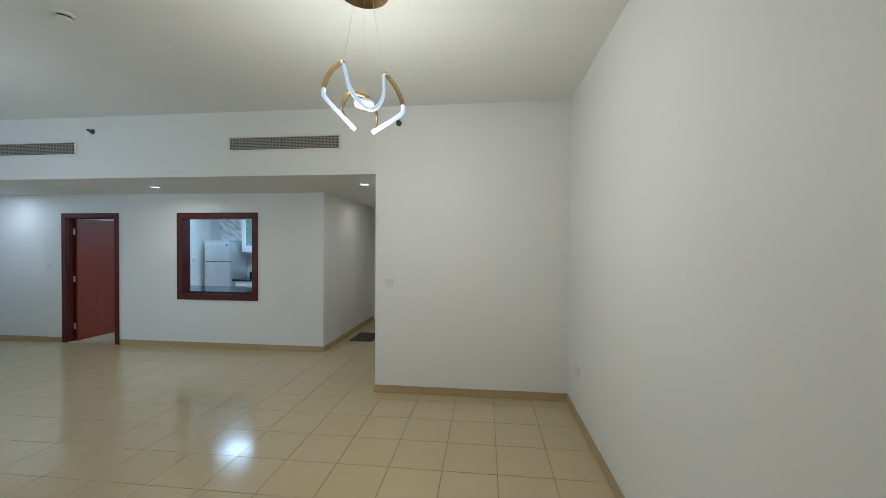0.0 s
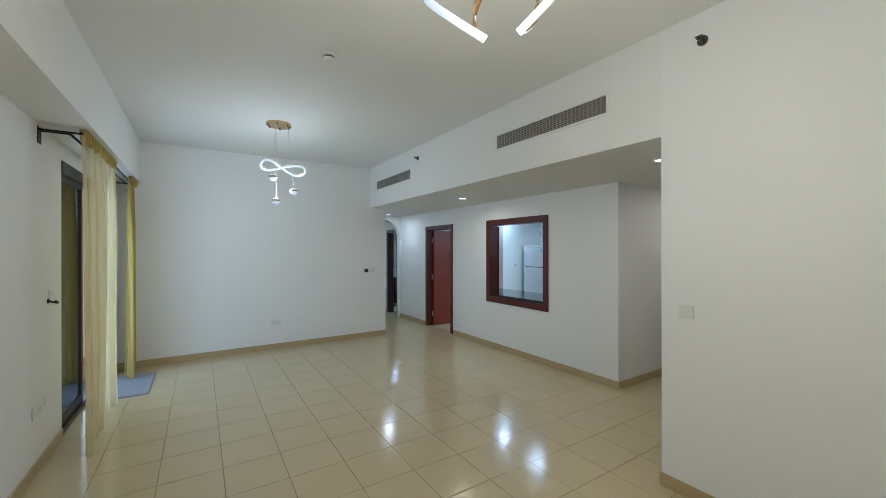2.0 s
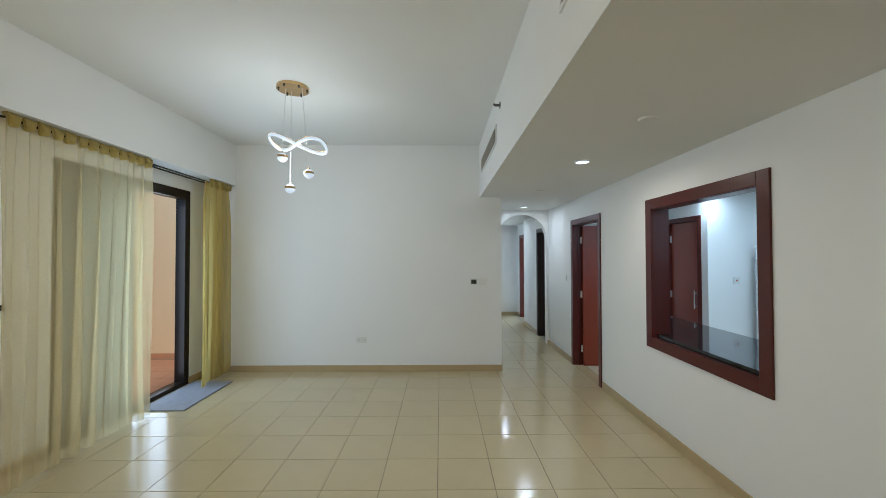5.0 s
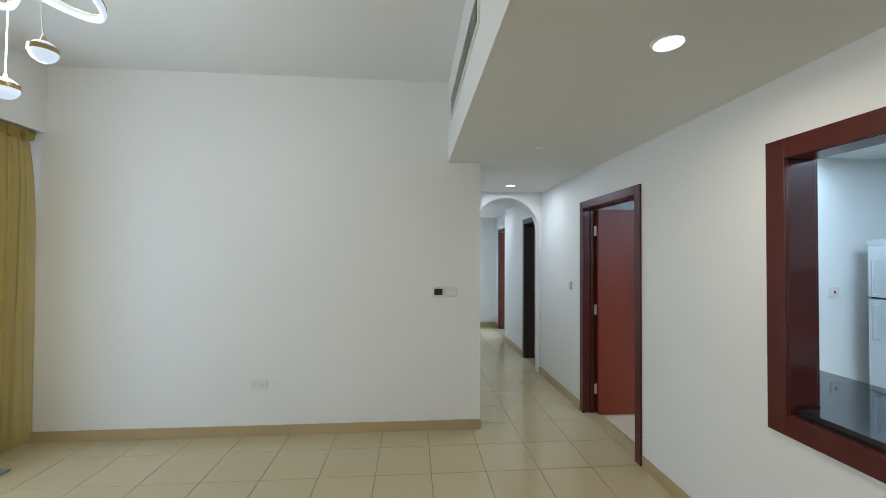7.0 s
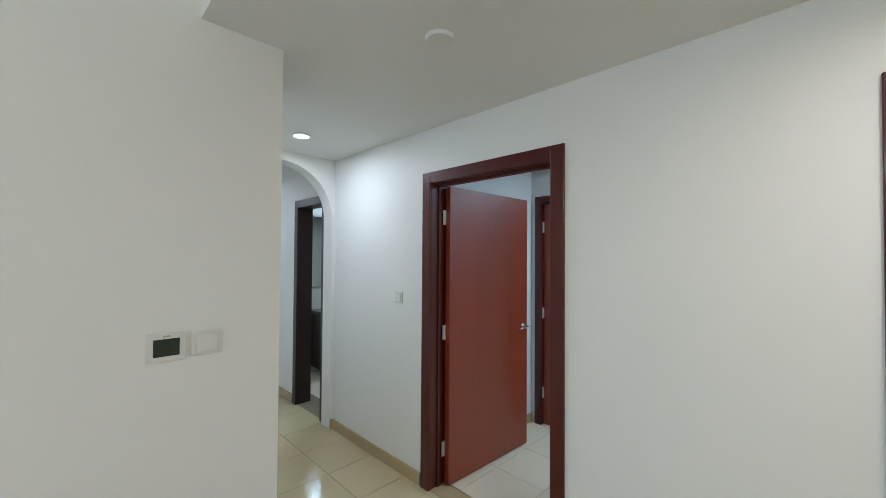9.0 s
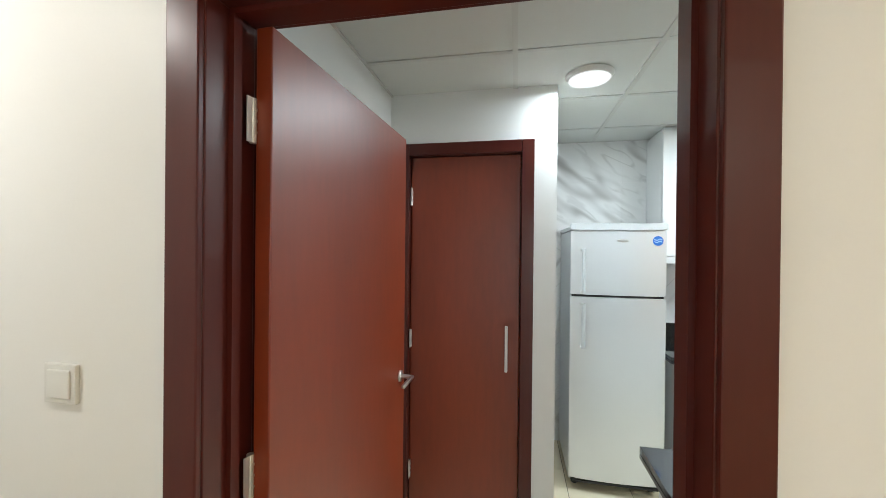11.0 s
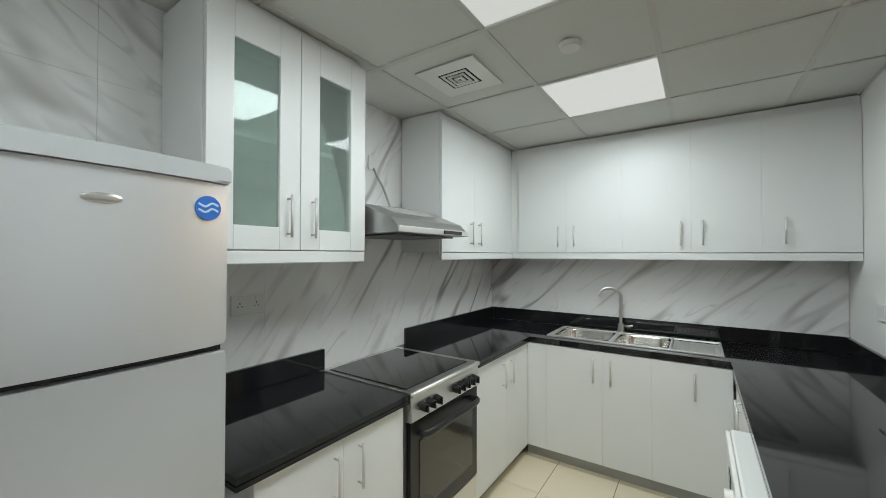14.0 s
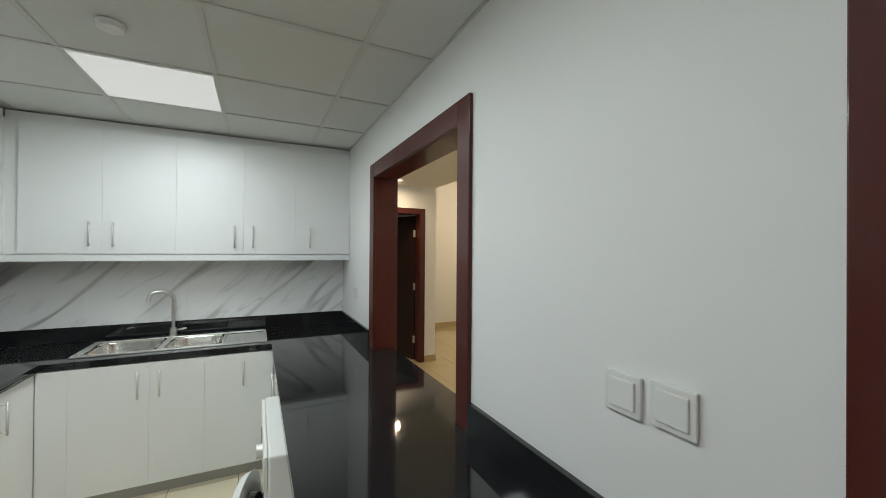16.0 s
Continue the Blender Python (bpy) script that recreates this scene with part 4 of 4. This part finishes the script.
def worktop(name, label, outline):
    ob = empty(name, label, "worktop")
    for r in outline:
        part("stone_slab", box(*r, 0.876, 0.897), GRANITE, ob)
        part("stone_slab", box(r[0] + 0.004, r[1] - 0.004, r[2] + 0.004, r[3] - 0.004, 0.872, 0.876), GRANITE, ob)
        part("stone_slab", box(*r, 0.857, 0.872), GRANITE, ob)
    return ob


wt = worktop("worktop", "polished black granite worktop between fridge and cooker", [(8.262, 8.885, 5.155, 5.90)])
part("upstand", box(8.865, SHX, 5.12, 5.90, 0.898, 1.006, 0.002), GRANITE, wt) 
wt = worktop("worktop", "polished black granite worktop round the sink and hatch", [(8.262, 8.885, 3.72, 4.52), (7.06, 8.885, 3.12, 3.22), (7.06, 7.10, 3.22, 3.72), (8.15, 8.885, 3.22, 3.72), (7.10, 8.15, 3.62, 3.72), (6.458, 7.06, 3.12, 6.435), (6.44, 6.458, 3.12, 6.43), (6.32, 6.44, 4.185, 5.325)])
part("upstand", box(8.865, SHX, 3.12, 4.44, 0.898, 1.006, 0.002), GRANITE, wt)
part("upstand", box(6.442, 8.865, 3.102, 3.122, 0.898, 1.006, 0.002), GRANITE, wt)
part("upstand", box(6.442, 6.462, 3.122, 4.062, 0.898, 1.006, 0.002), GRANITE, wt)
part("upstand", box(6.442, 6.462, 5.448, 6.43, 0.898, 1.006, 0.002), GRANITE, wt)

# sink
snk = empty("kitchen_sink", "brushed steel double bowl sink with a drainer", "sink")
rim = bmesh.new()
for d in ((7.085, 8.165, 3.205, 3.235), (7.085, 8.165, 3.605, 3.635), (7.085, 7.10, 3.235, 3.605), (8.13, 8.165, 3.235, 3.605), (7.71, 7.74, 3.235, 3.605), (7.36, 7.375, 3.235, 3.605)):
    add_box(rim, *d, 0.897, 0.908, 0.003)
part("rim", rim, STEEL, snk)
for x0, x1 in ((7.375, 7.71), (7.74, 8.13)):
    bw, rings, cx, half = bmesh.new(), [], (x0 + x1) / 2, (x1 - x0) / 2
    for power, shrink, z in ((40, 1.0, 0.904), (5, 0.96, 0.903), (5, 0.94, 0.89), (5, 0.90, 0.79), (4.5, 0.84, 0.757), (4, 0.70, 0.744)):
        ring = []
        for k in range(48):
            a = 2 * math.pi * k / 48
            c, q = math.cos(a), math.sin(a)
            far = (abs(c) ** power + abs(q) ** power) ** (-1 / power) * shrink
            ring.append(bw.verts.new((cx + half * c * far, 3.42 + 0.185 * q * far, z)))
        rings.append(ring)
    for lo, hi in zip(rings, rings[1:]):
        for k in range(48):
            bw.faces.new((lo[k], lo[(k + 1) % 48], hi[(k + 1) % 48], hi[k]))
    bw.faces.new(rings[-1])
    bowl = part("bowl", bw, BOWL, snk, smooth=True)
    part("drain", cyl(((x0 + x1) / 2, 3.42, 0.744), ((x0 + x1) / 2, 3.42, 0.748), 0.035), SATIN, bowl)
dr = box(7.10, 7.36, 3.235, 3.605, 0.885, 0.893)
for k in range(8):
    add_box(dr, 7.115 + 0.03 * k, 7.13 + 0.03 * k, 3.26, 3.58, 0.893, 0.899, 0.002)
part("drainer", dr, STEEL, snk)
tap = empty("kitchen_tap", "chrome swan-neck mixer tap behind the sink", "tap", at=(7.72, 3.185, 0.908))
part("base", cyl((0, 0, 0), (0, 0, 0.06), 0.026, 0.022, 24), CHROME, tap)
part("spout", tube(spline([(0, 0, 0.05), (0, 0, 0.22), (0.005, 0.005, 0.295), (0.06, 0.02, 0.335), (0.125, 0.04, 0.325), (0.15, 0.05, 0.27)], 6), 0.0125, 12), CHROME, tap, smooth=True)
part("lever", tube([(-0.02, 0, 0.04), (-0.085, 0.03, 0.055)], 0.008, 10), CHROME, tap, smooth=True)

# cooker
ck = empty("cooker", "free-standing steel cooker with a black glass hob", "cooker")
part("body", box(8.29, 8.86, 4.535, 5.145, 0.06, 0.885), CHROME, ck)
part("hob_rim", box(8.255, 8.862, 4.532, 5.148, 0.886, 0.902, 0.003), CHROME, ck)
part("hob_glass", box(8.30, 8.82, 4.585, 5.125, 0.9025, 0.908, 0.002), HOBGLASS, ck, "black ceramic hob")
pan = bmesh.new()
add_prism(pan, [(8.262, 0.77), (8.25, 0.775), (8.262, 0.88), (8.29, 0.885), (8.29, 0.77)], "y", 4.535, 5.145)
part("control_panel", pan, CHROME, ck)
part("front_roll", tube([(8.256, 4.535, 0.891), (8.256, 5.145, 0.891)], 0.012, 12), SATIN, ck, "rounded steel front edge", smooth=True)
for y in (5.07, 5.015, 4.96, 4.795, 4.745, 4.695, 4.645, 4.60):
    kb = cyl((8.256, y, 0.825), (8.225, y, 0.82), 0.021, 0.018, 20)
    add_box(kb, 8.215, 8.228, y - 0.004, y + 0.004, 0.803, 0.838, 0.001)
    part("knob", kb, BLACKP, ck, "black control knob")
part("oven_door", box(8.262, 8.289, 4.54, 5.14, 0.27, 0.762, 0.004), BLACKP, ck, "black oven door")
part("oven_glass", box(8.258, 8.2615, 4.60, 5.08, 0.35, 0.67, 0.001), OVENGLASS, ck, "smoked oven window")
hd = tube(spline([(8.262, 5.08, 0.71), (8.215, 5.06, 0.712), (8.21, 4.84, 0.714), (8.215, 4.62, 0.712), (8.262, 4.60, 0.71)], 6), 0.012, 10, 0.017)
part("oven_handle", hd, BLACKP, ck, smooth=True)
part("drawer_front", box(8.265, 8.289, 4.54, 5.14, 0.08, 0.262, 0.003), CHROME, ck)
for y in (4.60, 5.08):
    part("foot", cyl((8.34, y, 0), (8.34, y, 0.06), 0.018), BLACKP, ck)

# cooker hood
hood = empty("cooker_hood", "slim stainless steel cooker hood", "cooker hood")
hb = bmesh.new()
add_prism(hb, [(8.885, 1.61), (8.885, 1.77), (8.62, 1.77), (8.40, 1.685), (8.36, 1.645), (8.36, 1.615)], "y", 4.50, 5.12)
part("body", hb, HOODM, hood)
part("front_lip", box(8.345, 8.36, 4.50, 5.12, 1.615, 1.645, 0.003), SATIN, hood)
part("switch_panel", box(8.338, 8.346, 4.58, 4.76, 1.621, 1.640, 0.002), BLACKP, hood)
slot = bmesh.new()
add_prism(slot, [(8.60, 1.7635), (8.60, 1.7675), (8.50, 1.729), (8.50, 1.725)], "y", 4.62, 5.0)
part("vent_slot", slot, GREYP, hood)
part("filter", box(8.42, 8.84, 4.55, 5.07, 1.604, 1.611), DARKM, hood, "dark grease filter")
part("top_vent", cyl((8.70, 4.81, 1.768), (8.70, 4.81, 1.775), 0.10, seg=32), GREYP, hood)
sp = empty("spur_outlet", "white spur outlet with a cable above the hood", "socket", "wall plates")
part("cover", box(8.877, 8.887, 4.72, 4.79, 2.03, 2.12, 0.003), WHITEP, sp)
part("cable", tube(spline([(8.87, 4.755, 2.04), (8.85, 4.745, 1.99), (8.86, 4.68, 1.93), (8.85, 4.645, 1.85), (8.80, 4.66, 1.765)], 6), 0.007, 8), GREYP, sp, "grey cable", smooth=True)

# fridge
fr = empty("fridge_freezer", "silver grey two-door fridge freezer", "fridge", at=(0, 0, 0))
part("body", box(8.30, 8.86, 5.945, 6.505, 0.04, 1.69, 0.01), FRIDGE, fr)


def bowed(x, y0, y1, z0, z1, bulge):
    pts = [(x + 0.075, y0), *[(x + bulge * (2 * k / 12 - 1) ** 2, y0 + (y1 - y0) * k / 12) for k in range(13)], (x + 0.075, y1)]
    bm = bmesh.new()
    add_prism(bm, pts, "z", z0, z1)
    bmesh.ops.bevel(bm, geom=list(bm.edges), offset=0.006, segments=2, affect="EDGES", clamp_overlap=True)
    return bm


part("freezer_door", bowed(8.215, 5.94, 6.51, 1.278, 1.69, 0.02), FRIDGE, fr)
part("fridge_door", bowed(8.215, 5.94, 6.51, 0.09, 1.262, 0.02), FRIDGE, fr)
part("gap_strip", box(8.25, 8.30, 5.95, 6.50, 1.262, 1.278), BLACKP, fr)
part("top_cap", bowed(8.205, 5.935, 6.515, 1.692, 1.735, 0.02), FRIDGETOP, fr)
part("top_deck", box(8.28, 8.86, 5.94, 6.51, 1.692, 1.72, 0.004), FRIDGETOP, fr)
for z0, z1 in ((1.29, 1.57), (0.94, 1.225)):
    hb = tube([(8.185, 6.437, z0), (8.185, 6.437, z1)], 0.009, 10, 0.012)
    for z in (z0 + 0.006, z1 - 0.006):
        add_box(hb, 8.182, 8.228, 6.425, 6.45, z - 0.007, z + 0.007, 0.002)
    part("door_handle", hb, FRIDGETOP, fr)
bd = bmesh.new()
bmesh.ops.create_uvsphere(bd, u_segments=20, v_segments=10, radius=1, matrix=Matrix.Translation((8.214, 6.20, 1.625)) @ Matrix.Diagonal((0.005, 0.034, 0.011, 1)))
part("badge", bd, CHROME, fr, "oval metal badge", smooth=True)
part("round_sticker", cyl((8.222, 5.995, 1.625), (8.2285, 5.995, 1.625), 0.03, seg=32), BLUE, fr, "round blue sticker")
for k in (-0.008, 0.006):
    part("sticker_wave", tube(spline([(8.2215, 5.972, 1.625 + k), (8.2215, 5.987, 1.631 + k), (8.2215, 6.002, 1.622 + k), (8.2215, 6.018, 1.629 + k)], 5), 0.0012, 6, 0.003), PALEBLUE, fr)
for z in (0.05, 0.07):
    part("foot_grille", box(8.27, 8.30, 5.96, 6.49, z - 0.01, z + 0.002), BLACKP, fr)
for fx in (8.34, 8.8):
    for fy in (5.99, 6.46):
        part("foot", cyl((fx, fy, 0), (fx, fy, 0.042), 0.018, seg=12), BLACKP, fr)

# washing machine under the hatch worktop
wm = empty("washing_machine", "white front-loading washing machine with its door ajar", "washing machine")
part("body", box(6.50, 7.115, 4.62, 5.215, 0.02, 0.845, 0.008), WHITEP, wm)
part("fascia", box(7.116, 7.13, 4.63, 5.205, 0.72, 0.84, 0.004), WHITEP, wm)
part("display", box(7.1305, 7.133, 4.86, 4.94, 0.755, 0.805, 0.001), LCD, wm)
part("dial", cyl((7.13, 5.02, 0.78), (7.152, 5.02, 0.78), 0.026), SATIN, wm)
part("drum_ring", cyl((7.116, 4.92, 0.43), (7.124, 4.92, 0.43), 0.19, seg=40), GREYP, wm)
# Flat dark disc paints the shade of the hollow drum.
part("drum_shade", cyl((7.118, 4.92, 0.43), (7.1255, 4.92, 0.43), 0.15, seg=40), HOLLOW_SHADE, wm)
wd = empty("door_pivot", "", "")
wd.parent = wm
wd.location = (7.128, 4.72, 0.43)
ring = cyl((0, 0.2, 0), (0.03, 0.2, 0), 0.205, 0.19, 40)
part("porthole_door", ring, WHITEP, wd, "white porthole door standing ajar")
part("porthole_glass", cyl((-0.03, 0.2, 0), (0.034, 0.2, 0), 0.12, 0.14, 40), OVENGLASS, wd)
wd.rotation_euler = (0, 0, radians(-16))

# ---- suspended ceiling ----
slab("ceiling_kitchen_slab", 6.44, 8.90, 3.10, 7.57, KC + 0.03, 2.7, CEIL, "ceiling slab above the suspended boards", "ceiling")
XL, YL = [6.44, 6.752, 7.352, 7.938, 8.53, 8.90], [3.10, 3.86, 4.455, 5.078, 5.67, 6.27, 6.87, 7.57]
lit = {(7.352, 3.86), (7.352, 5.078)}
boards, grid = bmesh.new(), bmesh.new()
for xa, xb in zip(XL, XL[1:]):
    for ya, yb in zip(YL, YL[1:]):
        if (xa, ya) not in lit:
            add_box(boards, xa + 0.011, xb - 0.011, ya + 0.011, yb - 0.011, KC + 0.004 + 0.002 * random.random(), KC + 0.02)
tagged(part("ceiling_boards", boards, ACTILE), "white suspended mineral boards of the kitchen ceiling", "ceiling", kind="structure")
for x in XL:
    add_box(grid, max(6.44, x - 0.012), min(8.90, x + 0.012), 3.10, 7.57, KC, KC + 0.03)
for y in YL:
    add_box(grid, 6.44, 8.90, max(3.10, y - 0.012), min(7.57, y + 0.012), KC - 0.0015, KC + 0.027)
tagged(part("ceiling_grid", grid, ACGRID), "white runners between the ceiling boards", "ceiling", kind="structure")
for xa, ya in sorted(lit):
    ob = empty("kitchen_light", "square white ceiling light panel, switched on", "ceiling light", "kitchen light panels")
    part("diffuser", box(xa + 0.013, xa + 0.574, ya + 0.013, ya + 0.60 - (0.02 if ya > 5 else 0.017), KC + 0.006, KC + 0.024), PANEL, ob, "glowing white diffuser")
    edge_bm = bmesh.new()
    for d in ((xa + 0.003, xa + 0.013, ya + 0.003, ya + 0.585), (xa + 0.574, xa + 0.584, ya + 0.003, ya + 0.585), (xa + 0.013, xa + 0.574, ya + 0.003, ya + 0.013)):
        add_box(edge_bm, *d, KC + 0.004, KC + 0.024)
    part("frame", edge_bm, WHITEP, ob, "thin white frame")
vt = empty("ceiling_vent", "square white four-way ceiling diffuser", "air vent", "", at=(8.235, 4.775, KC))
# Dark sheet painted as the shade above the louvres.
part("backing", box(-0.095, 0.095, -0.095, 0.095, -0.004, -0.0005), HOLLOW_SHADE, vt)
for k, (a, b) in enumerate(((0.165, 0.086), (0.074, 0.060), (0.048, 0.036), (0.024, 0.010))):
    sq = bmesh.new()
    z0, z1 = -0.006 - 0.002 * k, -0.003 if k else 0.0
    for d in ((-a, a, b, a), (-a, a, -a, -b), (-a, -b, -b, b), (b, a, -b, b)):
        add_box(sq, *d, z0, z1)
    part("louvre" if k else "frame", sq, WHITEP, vt)

# ---- marble wall tiles ----
tag_e = tagged(empty("splashback_cooker", "white marble wall tiles with grey veins behind the cooker", "wall tiles"), kind="structure")
tag_s = tagged(empty("splashback_sink", "white marble wall tiles with grey veins above the sink", "wall tiles"), kind="structure")
for k in range(6):
    y1 = 6.648 - k * 0.6
    for z0, z1 in ((0.0, 0.3), (0.3, 0.9), (0.9, 1.5), (1.5, 2.1), (2.1, 2.43)):
        part("tile", box(8.886, 8.8995, max(3.104, y1 - 0.5992), y1, z0, z1 - 0.0008), MARBLE_B if y1 > 5.9 and z0 >= 1.4 else MARBLE, tag_e)
for k in range(5):
    x0 = 6.443 + k * 0.6
    part("tile", box(x0, min(8.885, x0 + 0.5992), 3.1005, 3.112, 0.9, 1.5), MARBLE_S, tag_s)


# ---- floor tiles ----
def tiles(name, label, x0, x1, y0, y1, step, px, py, material, inside, limit):
    """Square tiles laid in a region; those past the limit are joined."""
    ob = tagged(empty(name, label, "floor"), kind="structure")
    g = 0.004
    bm = box(0, step - g, 0, step - g, -0.02, 0.0, 0.0015)
    me = bpy.data.meshes.new("tile")
    bm.to_mesh(me)
    bm.free()
    me.materials.append(material)
    rest, made = bmesh.new(), 0
    i0, i1 = math.floor((x0 - px) / step), math.ceil((x1 - px) / step)
    j0, j1 = math.floor((y0 - py) / step), math.ceil((y1 - py) / step)
    for j in range(j0, j1):
        for i in range(i0, i1):
            ax, ay = px + i * step, py + j * step
            cx, cy = ax + step / 2, ay + step / 2
            if not inside(cx, cy):
                continue
            if made < limit(cx, cy):
                t = new("tile", me)
                t.parent, t.location = ob, (ax, ay, 0)
                made += 1
            else:
                add_box(rest, ax, ax + step - g, ay, ay + step - g, -0.02, 0.0)
    if rest.faces:
        tagged(part("tile_field", rest, material, ob), kind="stuff")
    else:
        rest.free()


tiles("floor", "glossy cream porcelain floor tiles with dark joints", -1.1, 9.0, -0.4, 12.3, 0.404, 4.297, 5.291, TILE,
      lambda x, y: not (x > 6.36 and y > 3.15) and not (x > 5.0 and y < 1.7) and not (x < 5.0 and y > 7.4) and not (x < 0.9 and y > 2.4), lambda x, y: 300 if 1.0 < x < 6.4 and y > 0.6 else 0)
tiles("floor_kitchen", "pale cream kitchen floor tiles", 6.46, 8.9, 3.1, 7.6, 0.402, 6.456, 3.30, KTILE, lambda x, y: x > 6.46 and 3.15 < y < 7.7, lambda x, y: 300)
tiles("floor_balcony", "terracotta balcony floor tiles", -0.6, 0.9, 3.0, 7.9, 0.302, -0.33, 3.0, TERRA, lambda x, y: -0.55 < x < 0.95 and 3.0 < y < 7.9, lambda x, y: 300)
